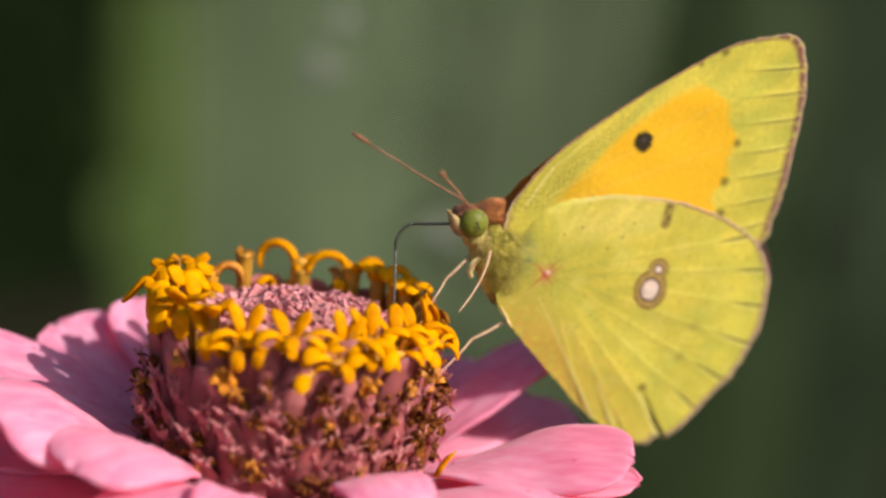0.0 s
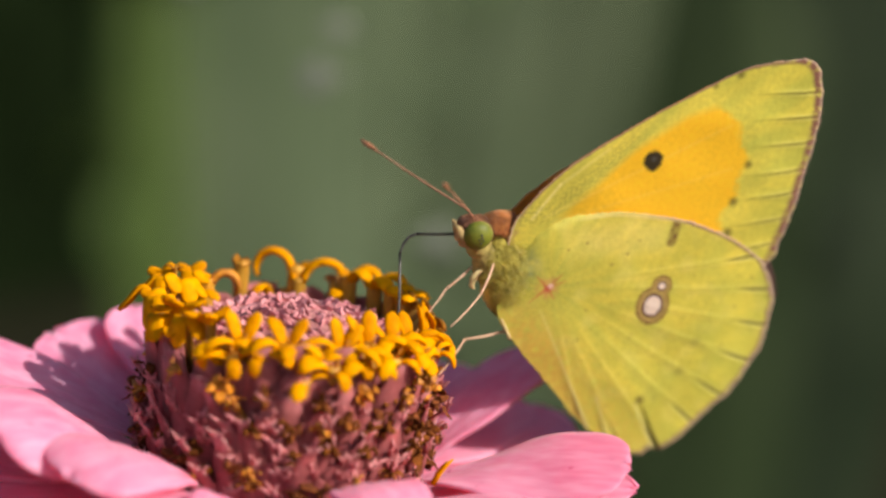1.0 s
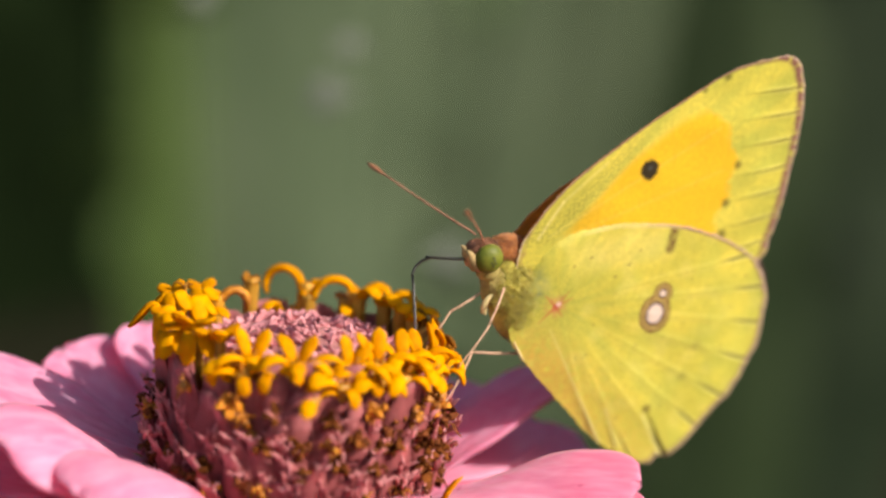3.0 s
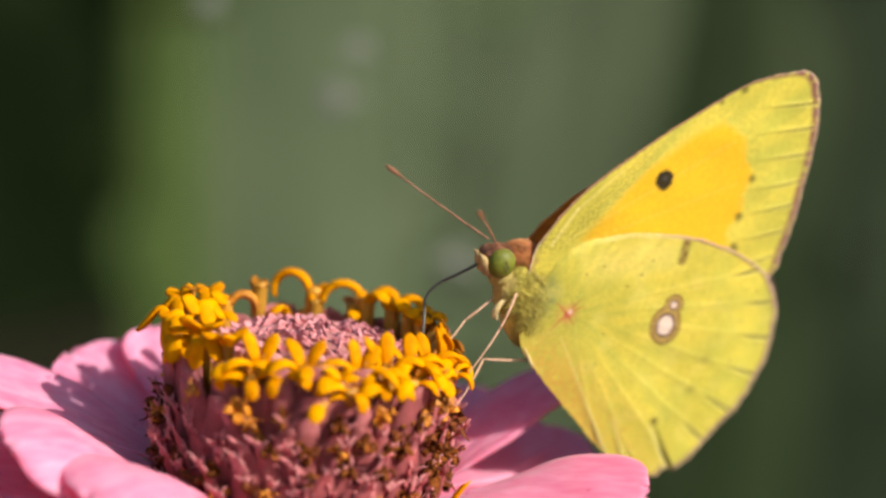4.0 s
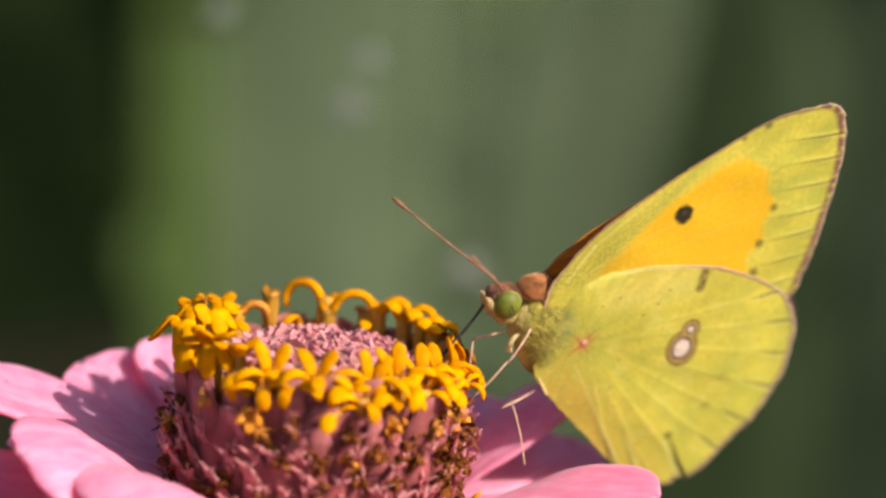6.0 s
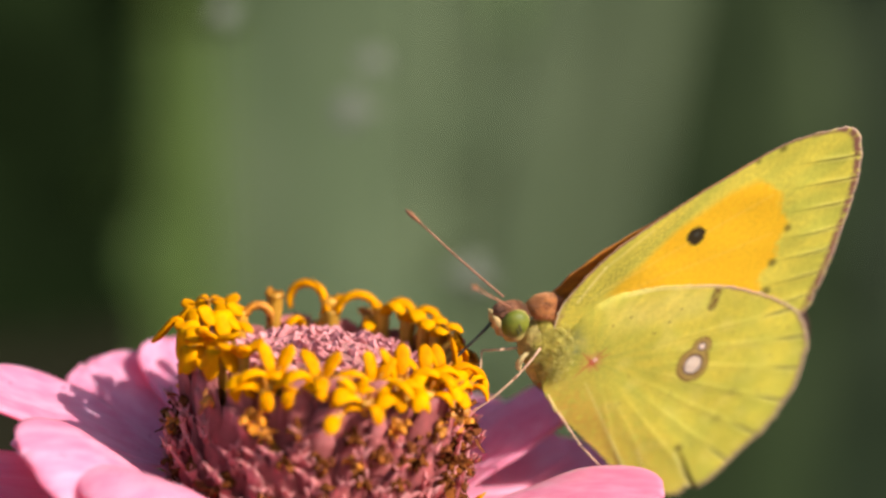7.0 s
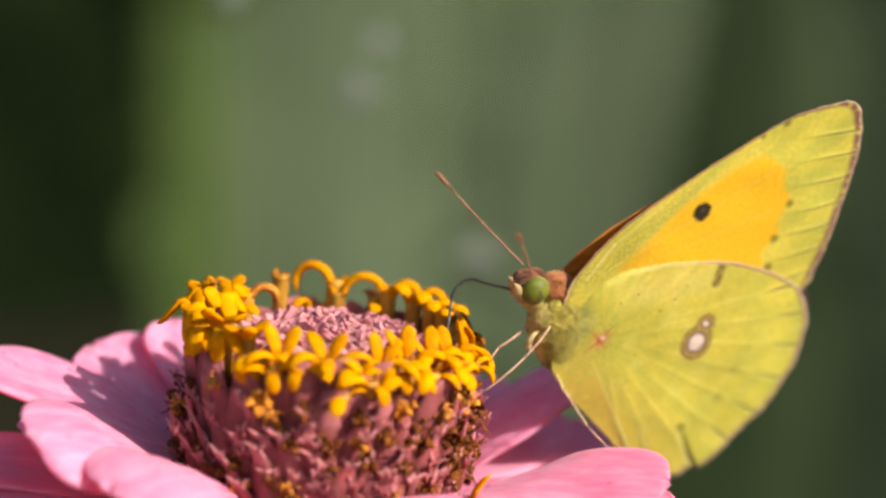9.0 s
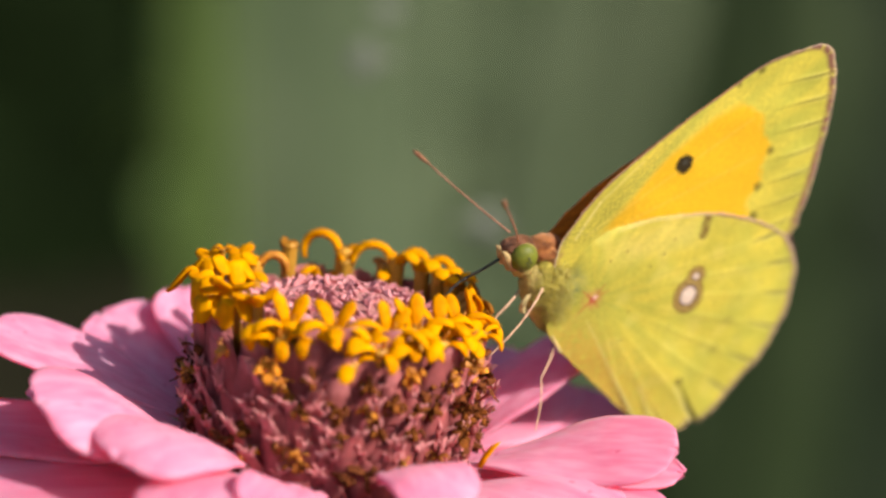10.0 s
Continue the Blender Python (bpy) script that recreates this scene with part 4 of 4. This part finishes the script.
    c = laid(c, (0.68, 0.44, 0.07), (1 - ramp01(d, 0.8, 5.0)) * (0.40 + 0.5 * n2))
    # the fold along the inner margin, its light and shade painted: a brownish trough shaded dark, a pale crease beside
    # it and a shorter one further on
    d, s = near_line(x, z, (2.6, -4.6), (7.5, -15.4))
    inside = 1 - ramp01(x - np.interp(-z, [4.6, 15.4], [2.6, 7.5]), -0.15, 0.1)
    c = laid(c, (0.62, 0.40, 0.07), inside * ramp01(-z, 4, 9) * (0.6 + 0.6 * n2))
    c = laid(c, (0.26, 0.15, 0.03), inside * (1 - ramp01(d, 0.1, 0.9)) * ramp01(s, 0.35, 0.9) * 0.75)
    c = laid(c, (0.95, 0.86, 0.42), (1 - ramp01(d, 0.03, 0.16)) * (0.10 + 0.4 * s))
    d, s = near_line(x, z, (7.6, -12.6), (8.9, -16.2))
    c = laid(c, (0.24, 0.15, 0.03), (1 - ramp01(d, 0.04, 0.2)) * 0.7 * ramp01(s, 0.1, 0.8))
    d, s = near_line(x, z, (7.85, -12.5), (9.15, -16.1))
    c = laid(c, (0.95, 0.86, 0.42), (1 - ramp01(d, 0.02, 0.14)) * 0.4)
    rnd = random.Random(77)
    for k in range(46):
        c = laid(c, (0.26, 0.16, 0.04), dots(x, z, (rnd.uniform(4, 20), rnd.uniform(-15, 1)), rnd.uniform(0.05, 0.13), 0.07) * rnd.uniform(0.3, 0.8))
    c = laid(c, (0.34, 0.19, 0.12), (1 - ramp01(edge + 0.2 * n2, 0.30, 0.55)) * (0.85 + 0.9 * n2) * ramp01(x, 9, 13))
    c = laid(c, (0.66, 0.47, 0.36), (1 - ramp01(edge, 0.10, 0.24)) * 0.8 * ramp01(x, 9, 13))
    # shadow wedge at the notch fold, painted dark, with a pale lit edge beside it
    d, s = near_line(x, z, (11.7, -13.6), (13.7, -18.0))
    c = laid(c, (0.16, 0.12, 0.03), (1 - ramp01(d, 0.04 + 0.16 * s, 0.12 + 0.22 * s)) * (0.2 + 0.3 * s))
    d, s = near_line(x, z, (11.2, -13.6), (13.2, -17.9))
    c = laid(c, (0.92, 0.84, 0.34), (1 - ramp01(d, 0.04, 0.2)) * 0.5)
    brim = ramp01(x, 4.0, 7.0) * (1 - ramp01(abs(edge - 0.25), 0.1, 0.4)) * (1 - ramp01(x, 11, 15)) * ramp01(z, -1, 1)
    return laid(c, (0.94, 0.84, 0.36), brim * 0.5)


def dorsal_pattern(x, z, edge):
    """The upper side, seen only where the far wing shows past the near one: orange with a dark border."""
    n2 = rough_field(x, z, 2.2, 12.0)
    c = laid(np.zeros((*x.shape, 3)) + (0.80, 0.33, 0.04), (0.50, 0.16, 0.03), 0.4 + n2)
    return laid(c, (0.06, 0.025, 0.02), ramp01(np.hypot(x - 1, z - 2), 17, 19))


def wing_mesh(name, outline, centre, steps, rings, pattern, veins, away):
    """A wing as a thin solid, fanned out from its root: the under side faces -y, the upper side +y; away turns that round."""
    rim = spline(outline, steps, closed=True)
    wear = np.array([0.04 * math.sin(j * 1.7) + 0.10 * noise.noise(Vector((p[0] * 1.3, p[1] * 1.3, 5.0))) + 0.09 * noise.noise(Vector((p[0] * 4, p[1] * 4, 2.0))) for j, p in enumerate(rim)])
    out = wear[:, None] * (rim - rim.mean(0)) / 10
    s = np.linspace(0.02, 1, rings)[:, None]
    x = centre[0] + s * (rim[:, 0] - centre[0]) + s**24 * out[:, 0]
    z = centre[1] + s * (rim[:, 1] - centre[1]) + s**24 * out[:, 1]
    reach = np.hypot(rim[:, 0] - centre[0], rim[:, 1] - centre[1])[None]
    edge = (1 - s) * reach
    relief = np.zeros_like(x)
    fluting = 0.045 if veins is FORE_VEINS else 0.028
    for a, b in veins:
        d, along = near_line(x, z, a, b)
        relief += fluting * np.exp(-(d / 0.3) ** 2) * ramp01(along, 0.1, 0.7) - 0.08 * np.exp(-(d / 0.14) ** 2) * ramp01(along, 0.75, 0.95)
    if veins is HIND_VEINS:
        relief -= 0.34 * np.exp(-edge / 0.45) * (z > -1) * (1 - ramp01(x, 4, 9))
        # the inner part of the wing is folded back behind the vein that ends in the notch
        a, b = (11.54, -13.24), (13.6, -17.9)
        d, along = near_line(x, z, a, b)
        inner = (x - a[0]) * (b[1] - a[1]) - (z - a[1]) * (b[0] - a[0]) > 0
        relief -= 0.22 * along * np.exp(-d / 2.2) * inner
    relief += 0.16 * rough_field(x, z, 0.22, 3.0) - 0.02 * np.clip(edge, 0, 0.6)
    flip = 1 if away else -1
    n = x.size
    outer = np.stack([x, flip * (relief + 0.05), z], -1).reshape(-1, 3)
    inner = np.stack([x, flip * (relief - 0.05), z], -1).reshape(-1, 3)
    cols = len(rim)
    faces = grid_faces(rings, cols, wrap=True, flip=away) + grid_faces(rings, cols, n, wrap=True, flip=not away)
    last = (rings - 1) * cols
    for j in range(cols):
        k = (j + 1) % cols
        f = (last + j, last + k, n + last + k, n + last + j)
        faces.append(f[::-1] if away else f)
    faces += [tuple(range(cols))[::-1] if not away else tuple(range(cols)), tuple(n + j for j in range(cols)) if not away else tuple(n + j for j in range(cols))[::-1]]
    me = mesh_of(name, np.concatenate([outer, inner]) * MM, faces, WING)
    colour = np.concatenate([pattern(x, z, edge).reshape(-1, 3), dorsal_pattern(x, z, edge).reshape(-1, 3)])
    layer = me.color_attributes.new("pattern", "FLOAT_COLOR", "POINT")
    layer.data.foreach_set("color", np.concatenate([np.clip(colour, 0, 1), np.ones((len(colour), 1))], 1).astype(np.float32).ravel())
    return me


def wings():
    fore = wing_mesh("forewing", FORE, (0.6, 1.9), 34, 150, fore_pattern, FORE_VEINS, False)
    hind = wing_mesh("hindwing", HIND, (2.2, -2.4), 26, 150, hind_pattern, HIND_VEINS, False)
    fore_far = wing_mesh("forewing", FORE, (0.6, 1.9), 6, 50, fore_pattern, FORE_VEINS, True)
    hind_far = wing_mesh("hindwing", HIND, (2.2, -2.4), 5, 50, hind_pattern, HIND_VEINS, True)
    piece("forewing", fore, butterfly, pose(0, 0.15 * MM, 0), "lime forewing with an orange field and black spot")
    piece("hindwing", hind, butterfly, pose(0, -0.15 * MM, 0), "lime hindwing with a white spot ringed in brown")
    piece("forewing", fore_far, butterfly, pose(-0.6 * MM, 2.2 * MM, -1.1 * MM, 0, 2.5, -4.2), "far forewing, orange-brown on its inner side")
    piece("hindwing", hind_far, butterfly, pose(0.7 * MM, 2.5 * MM, 0.3 * MM, 0, 0, -4.0), "far hindwing behind the near one")


def fur_tufts(centre, size, count, length, seed, mat, thick=0.028):
    """Short hairs standing on a rounded body, combed towards its tail."""
    rnd = random.Random(seed)
    solids = []
    for k in range(count):
        v = Vector((rnd.gauss(0, 1), rnd.gauss(0, 1), rnd.gauss(0, 1))).normalized()
        p = Vector(centre) + Vector((v.x * size[0], v.y * size[1], v.z * size[2])) * 0.96
        out = (v * 0.7 + Vector((1.5, 0, -0.9)) + Vector((rnd.uniform(-0.3, 0.3), rnd.uniform(-0.3, 0.3), rnd.uniform(-0.3, 0.3)))).normalized()
        tip = p + out * length * rnd.uniform(0.6, 1.3)
        solids.append(tube([p, (p + tip) / 2 + v * 0.06, tip], [thick, thick * 0.8, 0.01], 4))
    return joined(*solids)


def body():
    thorax = blob((-0.3, 1.0, -1.5), (1.75, 1.3, 3.6), 18, 22, 0.06, 2)
    t = piece("thorax", mesh_of("thorax", *mm(thorax), FUR), butterfly, None, "olive-green furry thorax")
    piece("fur", mesh_of("fur", *mm(fur_tufts((-0.3, 1.0, -1.5), (1.75, 1.3, 3.6), 4600, 0.85, 5, FUR, 0.014)), FUR), t)
    nape, strip = ((-1.15, 1.15, 2.55), (1.15, 0.72, 0.66)), ((-0.62, 1.0, 1.95), (0.5, 0.62, 1.15))
    c = piece("collar", mesh_of("collar", *mm(joined(*[blob(at, [0.8 * r for r in size], 18, 22, 0.02, 6) for at, size in (nape, strip)])), RUST), butterfly, None, "rust-brown furry collar behind the head")
    piece("fur", mesh_of("fur", *mm(joined(fur_tufts(*nape, 2600, 0.75, 8, RUST, 0.009), fur_tufts(*strip, 1900, 0.7, 28, RUST, 0.009))), RUST), c)
    piece("dark_fur", mesh_of("dark_fur", *mm(fur_tufts(*nape, 500, 0.7, 18, UMBER_FUR, 0.010)), UMBER_FUR), c)
    breast = blob((-1.45, 1.0, -0.7), (1.25, 1.05, 1.9), 16, 20, 0.06, 15)
    b = piece("breast", mesh_of("breast", *mm(breast), OLIVE), butterfly, None, "olive-brown breast with cream hairs under the head")
    piece("fur", mesh_of("fur", *mm(fur_tufts((-1.45, 1.0, -0.7), (1.25, 1.05, 1.9), 2200, 0.75, 16, FUR, 0.013)), FUR), b)
    forelimb = tube(spline([(-1.6, 0.4, -0.9), (-2.4, 0.2, -1.2), (-2.8, 0.1, -1.6), (-2.9, 0.1, -2.1), (-2.7, 0.1, -2.5)], 4), np.interp(np.linspace(0, 4, 17), range(5), [0.13, 0.18, 0.25, 0.24, 0.08]), 10)
    piece("foreleg", mesh_of("foreleg", *mm(forelimb), PALE), butterfly, None, "folded cream foreleg under the head")
    line = [(1.2, 1.2, -2.0), (3.0, 1.2, -5.0), (5.5, 1.2, -8.5), (8.2, 1.2, -12.0), (9.6, 1.2, -13.6)]
    piece("abdomen", mesh_of("abdomen", *mm(tube(spline(line, 6), [0.35 + 0.45 * math.sin(math.pi * (0.15 + 0.8 * k / 24)) for k in range(25)], 14)), FUR), butterfly)


def head_parts():
    """The head, built about the near eye's middle."""
    skull = blob((0.1, 0.95, 0.0), (1.0, 1.1, 1.12), 16, 20, 0.04, 3)
    h = piece("head", mesh_of("head", *mm(skull), UMBER_FUR), butterfly, None, "brown furry head")
    piece("fur", mesh_of("fur", *mm(fur_tufts((0.1, 0.95, 0.0), (1.0, 1.1, 1.12), 1500, 0.5, 9, UMBER_FUR, 0.013)), UMBER_FUR), h)
    rim = blob((0.14, 0.12, -0.06), (1.08, 0.55, 1.13), 14, 20, 0.03, 13)
    piece("eye_rim", mesh_of("eye_rim", *mm(rim), OLIVE), h, None, "pale fringe round the eye")
    brow = blob((-0.7, 0.9, 0.55), (0.66, 0.85, 0.62), 12, 14, 0.12, 11)
    piece("tuft", mesh_of("tuft", *mm(fur_tufts((-0.7, 0.9, 0.55), (0.66, 0.85, 0.62), 900, 0.55, 12, UMBER_FUR, 0.011)), UMBER_FUR), h)
    piece("brow", mesh_of("brow", *mm(brow), UMBER_FUR), h, None, "dark brown tuft between the antennae")
    for x, y, z in ((0, -0.05, 0), (0.4, 1.5, -0.5)):
        piece("eye", mesh_of("eye", *mm(blob((x, y, z), (1.10, 0.75, 1.12), 18, 24)), EYE_GREEN), h, None, "glossy green compound eye")
    marks = [blob((x, -0.78, z), (0.10, 0.06, 0.10), 6, 8) for x, z in ((0.05, 0.35), (0.1, 0.12), (-0.1, -0.02), (0.2, -0.1), (0.02, -0.3))]
    piece("eye_spots", mesh_of("eye_spots", *mm(joined(*marks)), DARK), h, None, "small dark spots on the eye")
    for y in (0.2, 1.1):
        palp = tube([(-0.5, y, -0.95), (-1.0, y, -0.6), (-1.2, y, 0.0), (-1.42, y, 0.55), (-1.7, y, 0.9)], [0.25, 0.40, 0.40, 0.24, 0.05], 9)
        piece("palp", mesh_of("palp", *mm(palp), TAN), h, None, "tan hairy palp")
    piece("chin", mesh_of("chin", *mm(blob((0.35, 0.8, -1.4), (0.9, 0.8, 0.8), 12, 14, 0.1, 4)), OLIVE), h)
    return h


def antenna_mesh():
    """A thin rod along +x with a blunt club at its end, 11 mm long."""
    rod = mesh_of("antenna", *mm(tube([(k, 0.12 * math.sin(k * 0.3), 0) for k in np.linspace(0, 9.2, 24)], np.linspace(0.072, 0.06, 24), 8)), HORN)
    bulge = [0.08, 0.10, 0.14, 0.17, 0.18, 0.14, 0.05]
    y = 0.12 * math.sin(9.2 * 0.3)
    club = mesh_of("club", *mm(tube([(9.1 + 0.32 * k, y, 0) for k in range(7)], bulge, 10)), HORN_TIP)
    return rod, club


def rod(name, length, r0, r1, mat, parent, label=""):
    """A limb piece along +x from its joint."""
    line = [(length * s, 0, 0.03 * length * math.sin(math.pi * s)) for s in np.linspace(0, 1, 9)]
    return piece(name, mesh_of(name, *mm(tube(line, np.linspace(r0, r1, 9), 8)), mat), parent, None, label)


def aimed(at, toward, up=(0, 0, 1)):
    """A pose at a point with +x toward a direction."""
    x = Vector(toward).normalized()
    z = Vector(up) - x * x.dot(Vector(up))
    z = z.normalized() if z.length > 1e-4 else x.orthogonal().normalized()
    y = z.cross(x)
    m = Matrix((x, y, z)).transposed().to_4x4()
    m.translation = Vector(at)
    return m


wings()
body()
head = head_parts()
rod_mesh, club_mesh = antenna_mesh()
antenna_near = piece("antenna", rod_mesh, head)
piece("club", club_mesh, antenna_near)
antenna_far = piece("antenna", rod_mesh, head)
piece("club", club_mesh, antenna_far)
TRUNK = (2.95, 0.6, 0.7, 0.7, 6.6)
BLEND = ((1, 0, 0), (0.55, 0.45, 0), (0.1, 0.8, 0.1), (0, 0.5, 0.5), (0, 0, 1))
trunk = [rod("proboscis", length, 0.115, 0.108 if k < 4 else 0.08, DARK, butterfly, "thin black feeding tube") for k, length in enumerate(TRUNK)]
LEGS = [  # hip on the body, lengths of the two limbs, side to which the knee goes
    ((-1.5, -0.4, -0.3), 3.1, 4.1, 1), ((-2.6, 1.2, -1.2), 2.7, 3.1, -1), ((0.3, 0.5, -6.5), 4.1, 5.7, -1),
]
SPUR = (-0.5, -0.4, -5.0)
limbs = []
for hip, upper, lower, knee in LEGS:
    thigh = rod("leg", upper, 0.085, 0.07, LIMB, butterfly, "thin straw-coloured leg")
    shin = rod("leg", lower, 0.065, 0.045, LIMB, butterfly, "thin straw-coloured lower leg")
    limbs.append((thigh, shin))
spur = rod("leg", 1.8, 0.11, 0.12, PALE, butterfly, "cream hind thigh")
spur.matrix_basis = aimed(Vector(SPUR) * MM, Vector((0.7, -0.1, -1.5)), (0, -1, 0))

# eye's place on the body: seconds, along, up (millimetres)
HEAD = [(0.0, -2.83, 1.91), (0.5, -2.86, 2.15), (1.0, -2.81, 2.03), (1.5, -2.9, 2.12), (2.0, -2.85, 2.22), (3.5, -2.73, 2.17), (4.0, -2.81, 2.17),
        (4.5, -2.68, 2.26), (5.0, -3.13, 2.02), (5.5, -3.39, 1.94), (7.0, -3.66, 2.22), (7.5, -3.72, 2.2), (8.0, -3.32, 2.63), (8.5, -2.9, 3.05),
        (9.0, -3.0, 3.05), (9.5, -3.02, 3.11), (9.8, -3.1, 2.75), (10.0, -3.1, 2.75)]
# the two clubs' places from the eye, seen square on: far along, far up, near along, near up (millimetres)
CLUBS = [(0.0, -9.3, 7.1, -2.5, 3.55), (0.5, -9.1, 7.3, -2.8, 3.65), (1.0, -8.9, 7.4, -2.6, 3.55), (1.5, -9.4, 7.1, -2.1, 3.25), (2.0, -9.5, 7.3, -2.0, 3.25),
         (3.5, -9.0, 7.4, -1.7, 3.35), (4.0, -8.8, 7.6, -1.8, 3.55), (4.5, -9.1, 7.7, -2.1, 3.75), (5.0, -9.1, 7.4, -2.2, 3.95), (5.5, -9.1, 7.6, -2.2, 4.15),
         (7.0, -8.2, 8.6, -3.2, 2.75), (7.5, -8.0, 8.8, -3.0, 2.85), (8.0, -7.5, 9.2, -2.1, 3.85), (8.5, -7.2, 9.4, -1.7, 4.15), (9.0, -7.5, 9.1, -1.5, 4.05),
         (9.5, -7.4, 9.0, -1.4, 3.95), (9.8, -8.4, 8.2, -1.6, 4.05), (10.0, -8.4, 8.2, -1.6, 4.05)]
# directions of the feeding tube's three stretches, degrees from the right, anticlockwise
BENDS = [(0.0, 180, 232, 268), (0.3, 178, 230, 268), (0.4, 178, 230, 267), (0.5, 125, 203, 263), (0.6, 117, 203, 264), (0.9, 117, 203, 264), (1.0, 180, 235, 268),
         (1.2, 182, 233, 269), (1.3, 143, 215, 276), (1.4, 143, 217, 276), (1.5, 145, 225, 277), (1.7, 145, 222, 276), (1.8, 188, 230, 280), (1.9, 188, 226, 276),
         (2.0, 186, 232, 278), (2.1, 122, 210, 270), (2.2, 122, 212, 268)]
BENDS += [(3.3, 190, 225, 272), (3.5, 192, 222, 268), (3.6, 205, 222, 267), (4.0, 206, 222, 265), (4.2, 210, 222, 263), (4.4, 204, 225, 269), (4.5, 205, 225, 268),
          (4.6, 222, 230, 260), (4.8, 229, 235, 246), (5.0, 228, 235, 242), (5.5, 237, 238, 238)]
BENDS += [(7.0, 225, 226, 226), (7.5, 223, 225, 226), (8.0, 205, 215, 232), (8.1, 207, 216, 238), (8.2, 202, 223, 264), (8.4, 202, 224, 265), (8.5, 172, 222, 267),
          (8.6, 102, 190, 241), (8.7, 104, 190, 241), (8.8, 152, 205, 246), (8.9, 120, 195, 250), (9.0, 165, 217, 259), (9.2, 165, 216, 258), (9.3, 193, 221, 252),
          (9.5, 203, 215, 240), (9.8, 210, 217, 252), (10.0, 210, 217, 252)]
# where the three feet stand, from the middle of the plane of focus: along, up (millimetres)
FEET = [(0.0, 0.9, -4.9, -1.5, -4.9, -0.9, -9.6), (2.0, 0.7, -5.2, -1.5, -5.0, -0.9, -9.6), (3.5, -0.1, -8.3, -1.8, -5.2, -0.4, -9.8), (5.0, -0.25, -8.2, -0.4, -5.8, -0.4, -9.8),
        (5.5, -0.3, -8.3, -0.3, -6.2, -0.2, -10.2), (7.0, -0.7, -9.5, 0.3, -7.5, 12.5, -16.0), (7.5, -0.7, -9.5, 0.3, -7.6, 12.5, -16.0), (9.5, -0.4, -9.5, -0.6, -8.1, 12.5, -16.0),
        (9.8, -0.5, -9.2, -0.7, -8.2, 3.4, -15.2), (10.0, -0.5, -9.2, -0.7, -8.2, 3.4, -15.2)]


def between(rows, t):
    """The values of the rows at a moment between them."""
    return [float(np.interp(t, [r[0] for r in rows], [r[j] for r in rows])) for j in range(1, len(rows[0]))]


def motions():
    """All that moves: the butterfly, its head, antennae, feeding tube and legs."""
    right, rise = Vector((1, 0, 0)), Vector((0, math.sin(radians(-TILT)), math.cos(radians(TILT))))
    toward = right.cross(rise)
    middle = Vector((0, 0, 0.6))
    walk(butterfly, [(row[0], butterfly_at(row)) for row in BUTTERFLY])
    walk(head, [(t, pose(x * MM, -0.1 * MM, z * MM)) for t, x, z in HEAD])
    near_rows, far_rows = [], []
    tube_rows = [[] for _ in TRUNK]
    leg_rows = [([], []) for _ in LEGS]
    root = Vector((-0.25, 0.3, 1.25))
    posed = {row[0]: row for row in BUTTERFLY}
    moments = sorted(set(posed) | {row[0] for row in BENDS})
    for t in moments:
        row = [t] + [float(np.interp(t, [r[0] for r in BUTTERFLY], [r[j] for r in BUTTERFLY])) for j in range(1, 7)]
        m = butterfly_at(row)
        back = m.to_3x3().inverted()
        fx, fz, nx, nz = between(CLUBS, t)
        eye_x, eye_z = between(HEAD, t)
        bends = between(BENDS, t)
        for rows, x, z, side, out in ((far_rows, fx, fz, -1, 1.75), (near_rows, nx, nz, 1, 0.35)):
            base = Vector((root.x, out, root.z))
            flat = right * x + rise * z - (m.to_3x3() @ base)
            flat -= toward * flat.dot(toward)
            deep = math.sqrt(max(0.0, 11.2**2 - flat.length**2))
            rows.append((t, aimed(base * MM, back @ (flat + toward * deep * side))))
        joint = Vector((eye_x - 1.35, 0.9, eye_z - 0.25))
        for j in range(len(TRUNK)):
            a = radians(sum(w * b for w, b in zip(BLEND[j], bends)))
            d = (back @ (right * math.cos(a) + rise * math.sin(a) + toward * 0.07 * j)).normalized()
            tube_rows[j].append((t, aimed(joint * MM, d, (0, -1, 0))))
            joint = joint + d * TRUNK[j]
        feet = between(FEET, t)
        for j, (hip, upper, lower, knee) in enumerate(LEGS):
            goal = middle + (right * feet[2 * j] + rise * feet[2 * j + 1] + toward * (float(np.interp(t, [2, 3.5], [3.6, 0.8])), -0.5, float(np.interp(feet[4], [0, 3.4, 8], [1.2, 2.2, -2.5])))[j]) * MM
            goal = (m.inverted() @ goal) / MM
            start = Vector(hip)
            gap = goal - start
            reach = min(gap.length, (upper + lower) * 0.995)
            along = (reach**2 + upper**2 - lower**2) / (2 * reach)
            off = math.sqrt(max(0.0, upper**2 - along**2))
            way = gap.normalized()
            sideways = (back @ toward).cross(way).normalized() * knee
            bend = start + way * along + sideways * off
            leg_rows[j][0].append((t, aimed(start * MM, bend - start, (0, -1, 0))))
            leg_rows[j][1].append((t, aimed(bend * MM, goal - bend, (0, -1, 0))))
    walk(antenna_near, near_rows)
    walk(antenna_far, far_rows)
    for part, rows in zip(trunk, tube_rows):
        walk(part, rows)
    for (thigh, shin), (rows_a, rows_b) in zip(limbs, leg_rows):
        walk(thigh, rows_a)
        walk(shin, rows_b)


motions()
